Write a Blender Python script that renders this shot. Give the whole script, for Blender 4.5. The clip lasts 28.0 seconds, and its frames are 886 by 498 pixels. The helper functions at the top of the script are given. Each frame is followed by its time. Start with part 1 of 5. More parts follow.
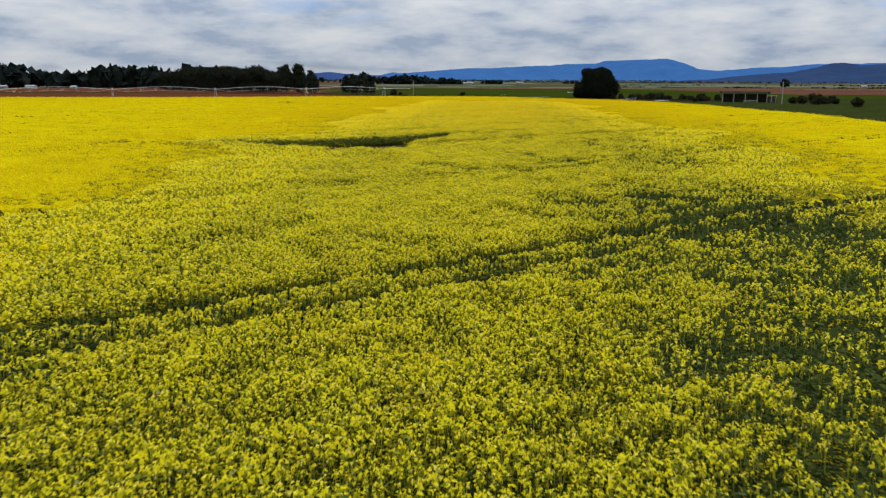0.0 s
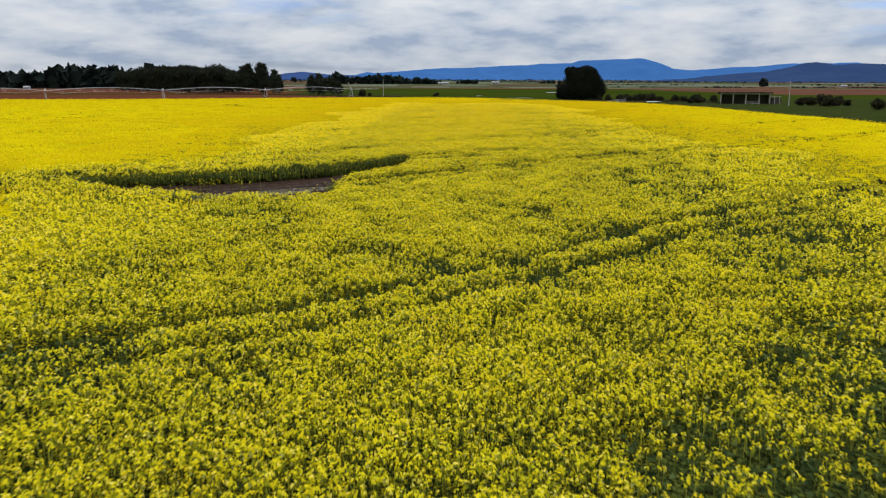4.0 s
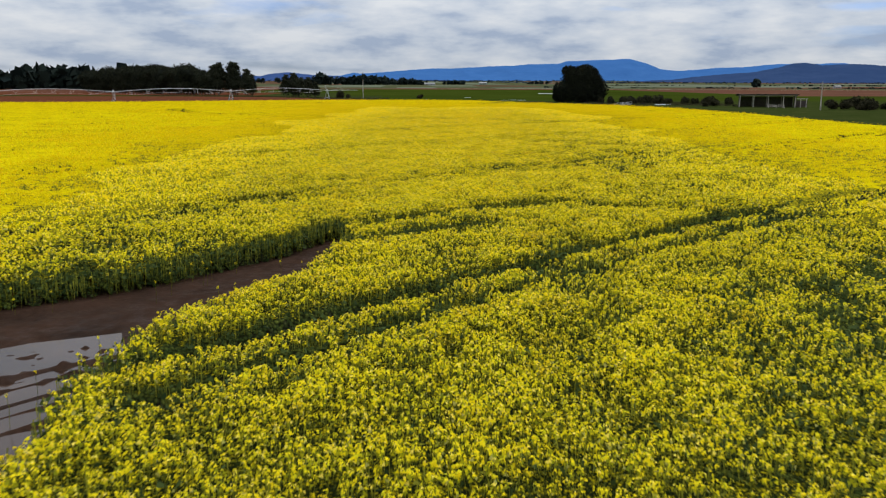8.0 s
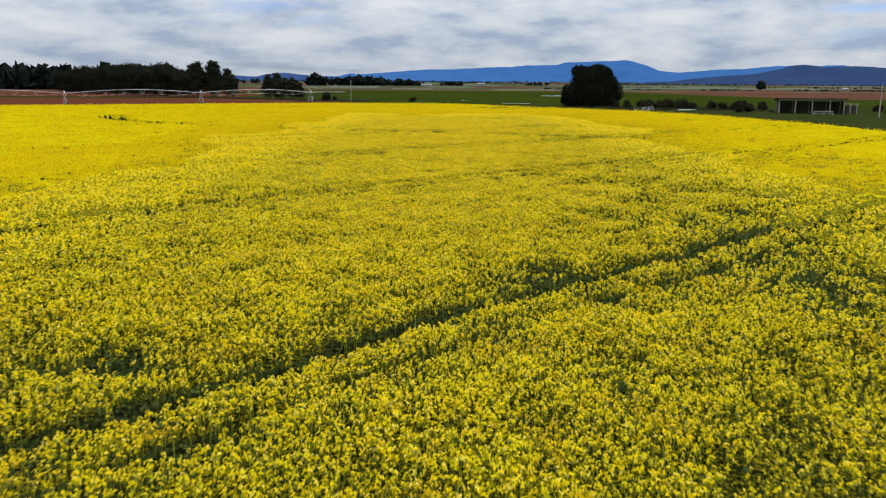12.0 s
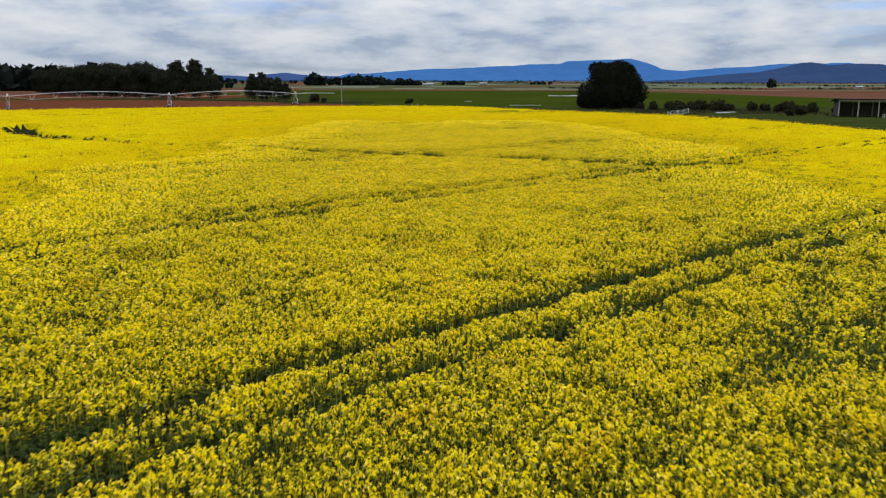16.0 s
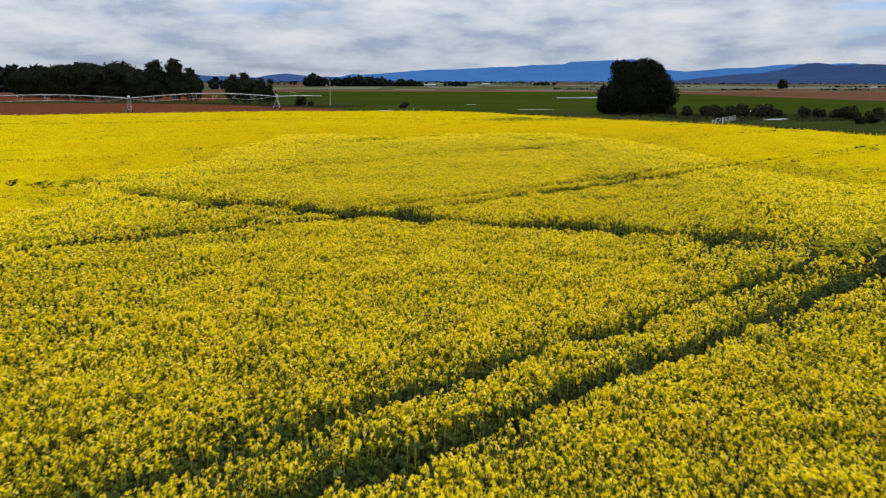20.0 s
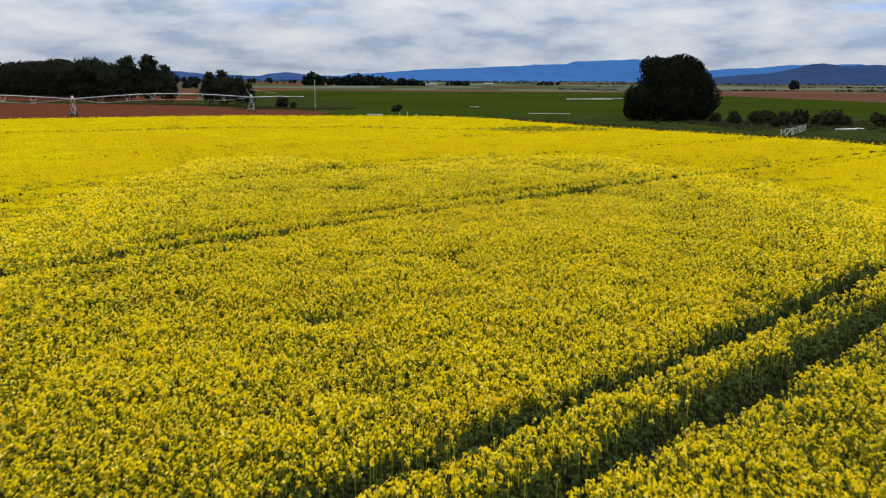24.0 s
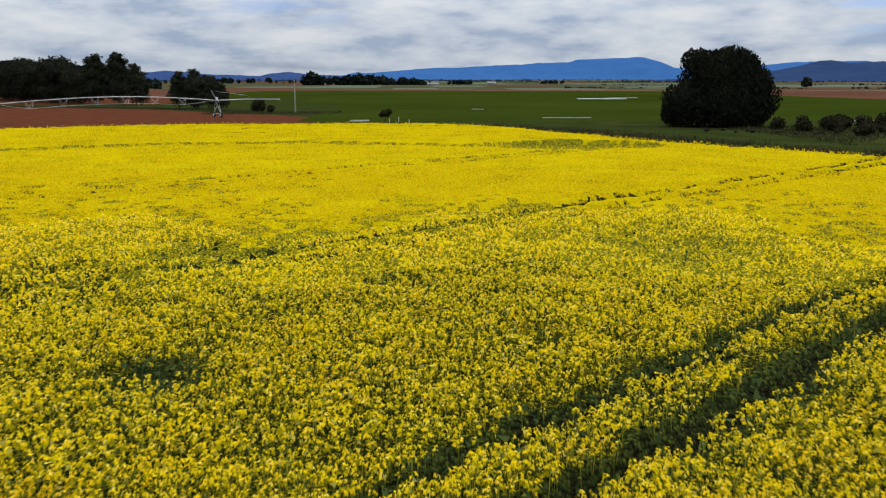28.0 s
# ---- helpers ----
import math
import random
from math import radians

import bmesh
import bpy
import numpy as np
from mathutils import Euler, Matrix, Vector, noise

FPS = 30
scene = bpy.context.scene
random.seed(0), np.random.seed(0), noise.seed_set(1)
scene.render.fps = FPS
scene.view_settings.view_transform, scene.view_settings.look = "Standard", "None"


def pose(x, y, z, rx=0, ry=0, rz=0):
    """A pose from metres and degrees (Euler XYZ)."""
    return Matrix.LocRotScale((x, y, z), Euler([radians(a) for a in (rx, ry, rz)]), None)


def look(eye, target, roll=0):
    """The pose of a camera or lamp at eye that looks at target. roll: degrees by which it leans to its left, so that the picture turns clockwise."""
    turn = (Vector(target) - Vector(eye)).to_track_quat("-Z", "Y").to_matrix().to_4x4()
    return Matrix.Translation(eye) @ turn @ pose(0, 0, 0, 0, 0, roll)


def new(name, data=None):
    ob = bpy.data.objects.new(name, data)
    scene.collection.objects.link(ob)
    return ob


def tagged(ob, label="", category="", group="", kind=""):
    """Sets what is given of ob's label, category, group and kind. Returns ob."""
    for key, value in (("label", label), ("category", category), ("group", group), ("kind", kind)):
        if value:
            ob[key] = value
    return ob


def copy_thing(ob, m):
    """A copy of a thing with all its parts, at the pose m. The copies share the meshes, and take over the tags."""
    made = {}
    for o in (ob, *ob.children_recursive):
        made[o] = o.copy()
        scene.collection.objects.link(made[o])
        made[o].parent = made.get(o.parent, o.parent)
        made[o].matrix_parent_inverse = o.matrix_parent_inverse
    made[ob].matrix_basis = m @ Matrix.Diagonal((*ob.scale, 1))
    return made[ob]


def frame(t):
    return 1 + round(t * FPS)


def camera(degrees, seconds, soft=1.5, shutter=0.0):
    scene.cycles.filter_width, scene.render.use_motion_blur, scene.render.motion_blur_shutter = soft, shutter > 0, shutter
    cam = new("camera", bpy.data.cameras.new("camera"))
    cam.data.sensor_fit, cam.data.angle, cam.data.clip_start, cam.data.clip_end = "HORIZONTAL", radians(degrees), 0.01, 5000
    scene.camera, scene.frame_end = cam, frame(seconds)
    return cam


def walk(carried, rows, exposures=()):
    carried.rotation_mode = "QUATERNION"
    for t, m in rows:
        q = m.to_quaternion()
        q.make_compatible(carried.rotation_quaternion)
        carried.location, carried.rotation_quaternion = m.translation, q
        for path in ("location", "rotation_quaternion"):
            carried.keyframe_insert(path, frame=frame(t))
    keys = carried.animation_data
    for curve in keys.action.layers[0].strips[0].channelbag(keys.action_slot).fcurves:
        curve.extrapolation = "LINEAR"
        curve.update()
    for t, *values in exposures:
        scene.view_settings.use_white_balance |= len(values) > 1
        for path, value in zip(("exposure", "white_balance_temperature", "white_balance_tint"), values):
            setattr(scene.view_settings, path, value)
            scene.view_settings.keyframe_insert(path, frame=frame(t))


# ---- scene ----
cam = camera(55.2, 28.0, 1.2, 0.2)
# seconds, eye, target, roll
PATH = [
    (0.0, (-0.00, -0.00, 6.20), (-0.000, 19.624, 2.340), 0.18),
    (1.0, (0.32, 6.70, 6.24), (0.474, 26.326, 2.373), 0.22),
    (2.0, (0.71, 13.67, 6.25), (1.009, 33.292, 2.389), 0.24),
    (3.0, (1.07, 20.83, 6.24), (1.505, 40.447, 2.379), 0.22),
    (4.0, (1.36, 28.12, 6.24), (1.915, 47.732, 2.378), 0.12),
    (5.0, (1.65, 35.55, 6.24), (2.282, 55.167, 2.384), -0.03),
    (6.0, (2.01, 43.16, 6.24), (2.733, 62.773, 2.384), -0.02),
    (7.0, (2.48, 50.84, 6.23), (3.276, 70.450, 2.377), 0.09),
    (8.0, (2.97, 58.47, 6.23), (3.825, 78.074, 2.383), 0.12),
    (9.0, (3.48, 66.08, 6.27), (4.363, 85.690, 2.422), 0.08),
    (10.0, (3.99, 73.76, 6.31), (4.892, 93.362, 2.465), 0.10),
    (11.0, (4.50, 81.51, 6.32), (5.412, 101.119, 2.488), 0.21),
    (12.0, (4.99, 89.18, 6.35), (5.910, 108.790, 2.524), 0.30),
    (13.0, (5.44, 96.75, 6.38), (6.361, 116.362, 2.551), 0.27),
    (14.0, (5.88, 104.30, 6.38), (6.781, 123.911, 2.543), 0.18),
    (15.0, (6.38, 111.93, 6.40), (7.254, 131.543, 2.563), 0.13),
    (16.0, (6.90, 119.59, 6.44), (7.760, 139.196, 2.601), 0.05),
    (17.0, (7.38, 127.06, 6.48), (8.228, 146.666, 2.644), -0.00),
    (18.0, (7.85, 134.40, 6.53), (8.683, 154.010, 2.703), 0.04),
    (19.0, (8.34, 141.72, 6.59), (9.157, 161.329, 2.765), 0.04),
    (20.0, (8.84, 149.06, 6.62), (9.645, 168.679, 2.797), 0.03),
    (21.0, (9.33, 156.52, 6.64), (10.125, 176.132, 2.818), 0.04),
    (22.0, (9.81, 164.04, 6.66), (10.597, 183.653, 2.834), 0.04),
    (23.0, (10.26, 171.62, 6.67), (11.039, 191.230, 2.845), 0.13),
    (24.0, (10.71, 179.18, 6.70), (11.479, 198.791, 2.864), 0.26),
    (25.0, (11.18, 186.60, 6.73), (11.930, 206.210, 2.885), 0.26),
    (26.0, (11.65, 193.99, 6.73), (12.379, 213.607, 2.891), 0.17),
    (27.0, (12.12, 201.42, 6.74), (12.834, 221.036, 2.908), 0.07),
    (28.0, (12.62, 208.80, 6.81), (13.312, 228.412, 2.951), -0.05),
]
# the camera's own exposure drifts a little, in stops
EXPOSURE = [(0.0, -0.26), (3.5, -0.14), (8.0, -0.15), (12.0, -0.12), (16.0, -0.12), (21.0, -0.14), (24.0, -0.14), (28.0, -0.16)]
walk(cam, [(t, look(eye, target, roll)) for t, eye, target, roll in PATH], EXPOSURE)

# ---- world and sun ----
SUN_EL, SUN_AZ = 50.0, 25.0          # degrees; azimuth from +y towards +x
world = bpy.data.worlds.new("sky")
scene.world = world
world.use_nodes = True
wn, wl = world.node_tree.nodes, world.node_tree.links
wn.clear()
w_out = wn.new("ShaderNodeOutputWorld")
w_bg = wn.new("ShaderNodeBackground")
w_sky = wn.new("ShaderNodeTexSky")
w_sky.sky_type = "NISHITA"
w_sky.sun_disc = False
w_sky.sun_elevation, w_sky.sun_rotation = radians(SUN_EL), radians(SUN_AZ)
w_sky.air_density, w_sky.dust_density = 1.0, 1.5
w_tc = wn.new("ShaderNodeTexCoord")
w_map = wn.new("ShaderNodeMapping")
w_map.inputs["Scale"].default_value = (2.6, 2.6, 15.0)
w_map.inputs["Location"].default_value = (3.1, 0.4, 1.7)
w_n1 = wn.new("ShaderNodeTexNoise")
w_n1.inputs["Scale"].default_value, w_n1.inputs["Detail"].default_value = 2.1, 9.0
w_n1.inputs["Roughness"].default_value, w_n1.inputs["Distortion"].default_value = 0.50, 0.3
w_n2 = wn.new("ShaderNodeTexNoise")
w_n2.inputs["Scale"].default_value, w_n2.inputs["Detail"].default_value = 4.2, 9.0
w_n2.inputs["Roughness"].default_value = 0.54
w_cover = wn.new("ShaderNodeValToRGB")
w_cover.color_ramp.elements[0].position, w_cover.color_ramp.elements[0].color = 0.22, (0, 0, 0, 1)
w_cover.color_ramp.elements[1].position, w_cover.color_ramp.elements[1].color = 0.42, (1, 1, 1, 1)
w_shade = wn.new("ShaderNodeValToRGB")
w_shade.color_ramp.elements[0].position, w_shade.color_ramp.elements[0].color = 0.35, (0.345, 0.42, 0.55, 1)
w_shade.color_ramp.elements[1].position, w_shade.color_ramp.elements[1].color = 0.64, (0.67, 0.70, 0.74, 1)
w_mid = w_shade.color_ramp.elements.new(0.46)
w_mid.color = (0.50, 0.56, 0.65, 1)
w_dim = wn.new("ShaderNodeMix")
w_dim.data_type, w_dim.blend_type = "RGBA", "MULTIPLY"
w_dim.inputs[0].default_value = 1.0
w_dim.inputs[7].default_value = (0.040, 0.060, 0.112, 1)
w_mix = wn.new("ShaderNodeMix")
w_mix.data_type = "RGBA"
wl.new(w_tc.outputs["Generated"], w_map.inputs["Vector"])
wl.new(w_map.outputs[0], w_n1.inputs["Vector"])
w_map2 = wn.new("ShaderNodeMapping")
w_map2.inputs["Scale"].default_value = (2.6, 2.6, 9.0)
w_map2.inputs["Location"].default_value = (0.7, 5.2, 0.3)
wl.new(w_tc.outputs["Generated"], w_map2.inputs["Vector"])
wl.new(w_map2.outputs[0], w_n2.inputs["Vector"])
wl.new(w_n1.outputs["Fac"], w_cover.inputs[0])
wl.new(w_n2.outputs["Fac"], w_shade.inputs[0])
wl.new(w_sky.outputs[0], w_dim.inputs[6])
wl.new(w_cover.outputs[0], w_mix.inputs[0])
wl.new(w_dim.outputs[2], w_mix.inputs[6])
wl.new(w_shade.outputs[0], w_mix.inputs[7])
# an overcast dome is three times brighter overhead than at the horizon
w_sep = wn.new("ShaderNodeSeparateXYZ")
w_up = wn.new("ShaderNodeMath")
w_up.operation, w_up.use_clamp = "MULTIPLY", True
w_up.inputs[1].default_value = 1.0
w_gain = wn.new("ShaderNodeMath")
w_gain.operation = "MULTIPLY_ADD"
w_gain.inputs[1].default_value, w_gain.inputs[2].default_value = 2.4, 1.0
wl.new(w_tc.outputs["Generated"], w_sep.inputs[0])
wl.new(w_sep.outputs[2], w_up.inputs[0])
wl.new(w_up.outputs[0], w_gain.inputs[0])
wl.new(w_gain.outputs[0], w_bg.inputs["Strength"])
wl.new(w_mix.outputs[2], w_bg.inputs[0])
wl.new(w_bg.outputs[0], w_out.inputs[0])

sun = new("sun", bpy.data.lights.new("sun", "SUN"))
sun.data.energy, sun.data.angle, sun.data.color = 2.25, radians(12), (1.0, 0.96, 0.90)
sun.matrix_world = look((math.sin(radians(SUN_AZ)) * 100, math.cos(radians(SUN_AZ)) * 100, math.tan(radians(SUN_EL)) * 100), (0, 0, 0))


# ---- material helpers ----
def material(name, rough=0.9, spec=0.2):
    m = bpy.data.materials.new(name)
    m.use_nodes = True
    b = m.node_tree.nodes["Principled BSDF"]
    b.inputs["Roughness"].default_value = rough
    b.inputs["Specular IOR Level"].default_value = spec
    return m, m.node_tree.nodes, m.node_tree.links, b


def noise_node(nodes, links, scale, detail=4.0, rough=0.55, source=None, stretch=None):
    """A noise by position in metres."""
    geo = nodes.new("ShaderNodeNewGeometry")
    out = geo.outputs["Position"]
    if source is not None:
        out = source
    if stretch:
        mp = nodes.new("ShaderNodeMapping")
        mp.inputs["Scale"].default_value = stretch
        links.new(out, mp.inputs["Vector"])
        out = mp.outputs[0]
    n = nodes.new("ShaderNodeTexNoise")
    n.inputs["Scale"].default_value, n.inputs["Detail"].default_value, n.inputs["Roughness"].default_value = scale, detail, rough
    links.new(out, n.inputs["Vector"])
    return n.outputs["Fac"]


def ramp(nodes, links, fac, stops):
    r = nodes.new("ShaderNodeValToRGB")
    e = r.color_ramp.elements
    while len(e) < len(stops):
        e.new(0.5)
    for el, (p, c) in zip(e, stops):
        el.position, el.color = p, (*c, 1)
    links.new(fac, r.inputs[0])
    return r.outputs[0]


def blend(nodes, links, fac, a, b, mode="MIX"):
    m = nodes.new("ShaderNodeMix")
    m.data_type, m.blend_type = "RGBA", mode
    for socket, v in ((m.inputs[0], fac), (m.inputs[6], a), (m.inputs[7], b)):
        if isinstance(v, (int, float)):
            socket.default_value = v
        elif isinstance(v, tuple):
            socket.default_value = (*v, 1)
        else:
            links.new(v, socket)
    return m.outputs[2]


def calc(nodes, links, op, a, b=0.0, clamp=False):
    m = nodes.new("ShaderNodeMath")
    m.operation, m.use_clamp = op, clamp
    for socket, v in ((m.inputs[0], a), (m.inputs[1], b)):
        if isinstance(v, (int, float)):
            socket.default_value = v
        else:
            links.new(v, socket)
    return m.outputs[0]


def bump(nodes, links, shader, fac, strength, distance):
    b = nodes.new("ShaderNodeBump")
    b.inputs["Strength"].default_value, b.inputs["Distance"].default_value = strength, distance
    links.new(fac, b.inputs["Height"])
    links.new(b.outputs[0], shader.inputs["Normal"])


def island(nodes):
    return nodes.new("ShaderNodeNewGeometry").outputs["Random Per Island"]


def plain(name, colour, rough=0.7, spec=0.3, metal=0.0, vary=0.25, scale=3.0, relief=0.0):
    """A surface of one colour with mottling at two scales."""
    m, n, l, b = material(name, rough, spec)
    b.inputs["Metallic"].default_value = metal
    f = blend(n, l, 0.5, noise_node(n, l, scale), noise_node(n, l, scale * 7.3))
    dark = tuple(c * (1 - vary) for c in colour)
    light = tuple(min(1, c * (1 + vary)) for c in colour)
    l.new(ramp(n, l, f, [(0.32, dark), (0.68, light)]), b.inputs["Base Color"])
    if relief:
        bump(n, l, b, f, 0.6, relief)
    return m


def leafy(name, dark, light, through_light=0.3, scale=0.5, rough=0.7):
    """Foliage: thin, lets light through, varies leaf by leaf and in larger drifts."""
    m, n, l, b = material(name, rough, 0.04)
    f = blend(n, l, 0.5, island(n), noise_node(n, l, scale, 3.0))
    col = ramp(n, l, f, [(0.25, dark), (0.75, light)])
    l.new(col, b.inputs["Base Color"])
    tr = n.new("ShaderNodeBsdfTranslucent")
    l.new(col, tr.inputs["Color"])
    mx = n.new("ShaderNodeMixShader")
    mx.inputs[0].default_value = through_light
    l.new(b.outputs[0], mx.inputs[1])
    l.new(tr.outputs[0], mx.inputs[2])
    l.new(mx.outputs[0], n["Material Output"].inputs["Surface"])
    return m


# ---- materials ----
def canola_flower(name, gold, lime, fresh=0.5):
    """Petals: each floret has its own tone; whole plants are younger (lime), riper (gold) or going over (tan)."""
    m, n, l, b = material(name, 0.8, 0.03)
    plant = noise_node(n, l, 1.7, 3.0)
    f = blend(n, l, 0.5, island(n), plant)
    col = ramp(n, l, f, [(0.22, lime), (0.44, gold), (0.64, tuple(c * 1.08 for c in gold)), (0.80, (gold[0], gold[1] * 0.80, gold[2]))])
    over = noise_node(n, l, 0.75, 4.0)
    col = blend(n, l, ramp(n, l, over, [(0.55, (0, 0, 0)), (0.70, (0.6, 0.6, 0.6))]), col, (gold[0] * 0.70, gold[1] * 0.50, 0.012))
    # the crop nearest the start is younger, and it ripens along the field
    sep = n.new("ShaderNodeSeparateXYZ")
    l.new(n.new("ShaderNodeNewGeometry").outputs["Position"], sep.inputs[0])
    young = calc(n, l, "MULTIPLY_ADD", sep.outputs[1], -0.0075, True)
    young.node.inputs[2].default_value = 0.85
    young = calc(n, l, "MULTIPLY", calc(n, l, "ADD", young, 0.05), calc(n, l, "ADD", plant, 0.15), True)
    col = blend(n, l, young, col, lime)
    ripe = calc(n, l, "MULTIPLY", calc(n, l, "SUBTRACT", sep.outputs[1], 75.0), 0.010, True)
    col = blend(n, l, calc(n, l, "MULTIPLY", ripe, 0.42), col, (gold[0] * 0.95, gold[1] * 0.80, 0.002))
    # freshly opened florets are pale
    col = blend(n, l, ramp(n, l, island(n), [(0.86, (0, 0, 0)), (0.89, (fresh, fresh, fresh))]), col, (gold[0] * 1.08, gold[1] * 1.2, 0.20))
    l.new(col, b.inputs["Base Color"])
    tr = n.new("ShaderNodeBsdfTranslucent")
    l.new(col, tr.inputs["Color"])
    mx = n.new("ShaderNodeMixShader")
    mx.inputs[0].default_value = 0.45
    l.new(b.outputs[0], mx.inputs[1])
    l.new(tr.outputs[0], mx.inputs[2])
    l.new(mx.outputs[0], n["Material Output"].inputs["Surface"])
    return m


def leaf_floor(name, gap, low, high):
    """A closed layer of broad leaves: each cell of the pattern is one leaf with its own tone; the shade between them is
    painted dark.
    """
    m, n, l, b = material(name, 1.0, 0.0)
    geo = n.new("ShaderNodeNewGeometry")
    vor = n.new("ShaderNodeTexVoronoi")
    vor.inputs["Scale"].default_value = 11.0
    l.new(geo.outputs["Position"], vor.inputs["Vector"])
    sep = n.new("ShaderNodeSeparateColor")
    l.new(vor.outputs["Color"], sep.inputs[0])
    tone = blend(n, l, 0.4, sep.outputs[0], noise_node(n, l, 1.3, 3.0))
    col = ramp(n, l, tone, [(0.25, low), (0.75, high)])
    col = blend(n, l, ramp(n, l, vor.outputs["Distance"], [(0.35, (0, 0, 0)), (0.75, (1, 1, 1))]), col, gap)
    l.new(col, b.inputs["Base Color"])
    bump(n, l, b, calc(n, l, "SUBTRACT", 1.0, vor.outputs["Distance"]), 1.0, 0.10)
    return m


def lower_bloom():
    """The lower storey of the crop: side shoots in flower among leaves, the shade between them painted as dark gaps."""
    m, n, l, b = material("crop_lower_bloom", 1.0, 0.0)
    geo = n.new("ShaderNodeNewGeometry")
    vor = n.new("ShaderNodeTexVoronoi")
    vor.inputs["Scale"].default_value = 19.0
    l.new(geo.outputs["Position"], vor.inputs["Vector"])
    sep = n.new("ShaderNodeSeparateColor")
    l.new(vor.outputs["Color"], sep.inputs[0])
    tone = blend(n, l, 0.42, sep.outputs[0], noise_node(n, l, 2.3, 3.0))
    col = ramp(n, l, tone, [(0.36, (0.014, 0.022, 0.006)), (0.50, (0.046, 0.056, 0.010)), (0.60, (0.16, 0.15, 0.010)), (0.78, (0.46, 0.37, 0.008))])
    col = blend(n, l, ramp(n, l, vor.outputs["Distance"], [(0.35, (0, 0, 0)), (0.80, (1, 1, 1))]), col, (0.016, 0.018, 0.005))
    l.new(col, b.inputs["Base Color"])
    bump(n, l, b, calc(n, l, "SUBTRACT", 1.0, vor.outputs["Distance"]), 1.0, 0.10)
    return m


def crop_canopy():
    """The crop seen from far off: flower heads close over the leaves."""
    m, n, l, b = material("crop_canopy", 1.0, 0.0)
    fine, wide = noise_node(n, l, 6.5, 4.0), noise_node(n, l, 0.30, 4.0)
    f = blend(n, l, 0.35, fine, wide)
    col = ramp(n, l, f, [(0.33, (0.09, 0.072, 0.003)), (0.41, (0.25, 0.20, 0.003)), (0.50, (0.415, 0.328, 0.002)), (0.70, (0.48, 0.375, 0.002))])
    sep = n.new("ShaderNodeSeparateXYZ")
    l.new(n.new("ShaderNodeNewGeometry").outputs["Position"], sep.inputs[0])
    ripe = calc(n, l, "MULTIPLY", calc(n, l, "SUBTRACT", sep.outputs[1], 190.0), 0.008, True)
    col = blend(n, l, calc(n, l, "MULTIPLY", ripe, 0.6), col, (0.88, 0.80, 0.9), "MULTIPLY")
    l.new(col, b.inputs["Base Color"])
    bump(n, l, b, fine, 0.5, 0.08)
    return m


def near_ground():
    """Red-brown tilled soil in and beside the crop, rough grass beyond it."""
    m, n, l, b = material("soil_and_grass", 1.0, 0.0)
    geo = n.new("ShaderNodeNewGeometry")
    sep = n.new("ShaderNodeSeparateXYZ")
    l.new(geo.outputs["Position"], sep.inputs[0])
    x, y = sep.outputs[0], sep.outputs[1]
    wav = calc(n, l, "MULTIPLY", calc(n, l, "SUBTRACT", noise_node(n, l, 0.09, 4.0), 0.5), 14.0)
    # tilled strip on the far left side, under the irrigator
    edge_y = calc(n, l, "SUBTRACT", 372.0, calc(n, l, "MULTIPLY", x, 1.1))
    below = calc(n, l, "LESS_THAN", calc(n, l, "ADD", y, wav), calc(n, l, "MINIMUM", edge_y, 450.0))
    strip = calc(n, l, "MULTIPLY", below, calc(n, l, "LESS_THAN", calc(n, l, "ADD", x, wav), -4.0))
    inside = calc(n, l, "MULTIPLY", calc(n, l, "LESS_THAN", x, 56.0), calc(n, l, "LESS_THAN", y, 296.0))
    second = calc(n, l, "MULTIPLY", calc(n, l, "LESS_THAN", x, -70.0), calc(n, l, "GREATER_THAN", calc(n, l, "ADD", y, wav), 486.0))
    soil_mask = calc(n, l, "ADD", calc(n, l, "ADD", strip, inside), second, True)
    s = blend(n, l, 0.5, noise_node(n, l, 0.35, 5.0), noise_node(n, l, 5.0, 5.0))
    soil = ramp(n, l, s, [(0.32, (0.050, 0.0165, 0.008)), (0.68, (0.112, 0.039, 0.020))])
    g = blend(n, l, 0.5, noise_node(n, l, 0.16, 5.0), noise_node(n, l, 3.0, 5.0))
    grass = ramp(n, l, g, [(0.34, (0.012, 0.018, 0.004)), (0.54, (0.026, 0.034, 0.008)), (0.72, (0.055, 0.046, 0.020))])
    l.new(blend(n, l, soil_mask, grass, soil), b.inputs["Base Color"])
    bump(n, l, b, s, 0.8, 0.08)
    return m


def field(name, a, b_, rows=0.0):
    """A farmed field seen from far: two tones in drifts and faint drill rows."""
    m, n, l, b = material(name, 1.0, 0.0)
    f = blend(n, l, 0.45, noise_node(n, l, 0.012, 5.0), noise_node(n, l, 0.16, 5.0, stretch=(0.25, 1.0, 1.0)))
    l.new(ramp(n, l, f, [(0.36, a), (0.66, b_)]), b.inputs["Base Color"])
    return m


def muddy_water():
    m, n, l, b = material("muddy_water", 0.14, 0.30)
    f = noise_node(n, l, 0.5, 4.0)
    l.new(ramp(n, l, f, [(0.35, (0.024, 0.013, 0.008)), (0.65, (0.045, 0.026, 0.016))]), b.inputs["Base Color"])
    b.inputs["IOR"].default_value = 1.33
    bump(n, l, b, noise_node(n, l, 4.0, 4.0), 0.22, 0.01)
    return m


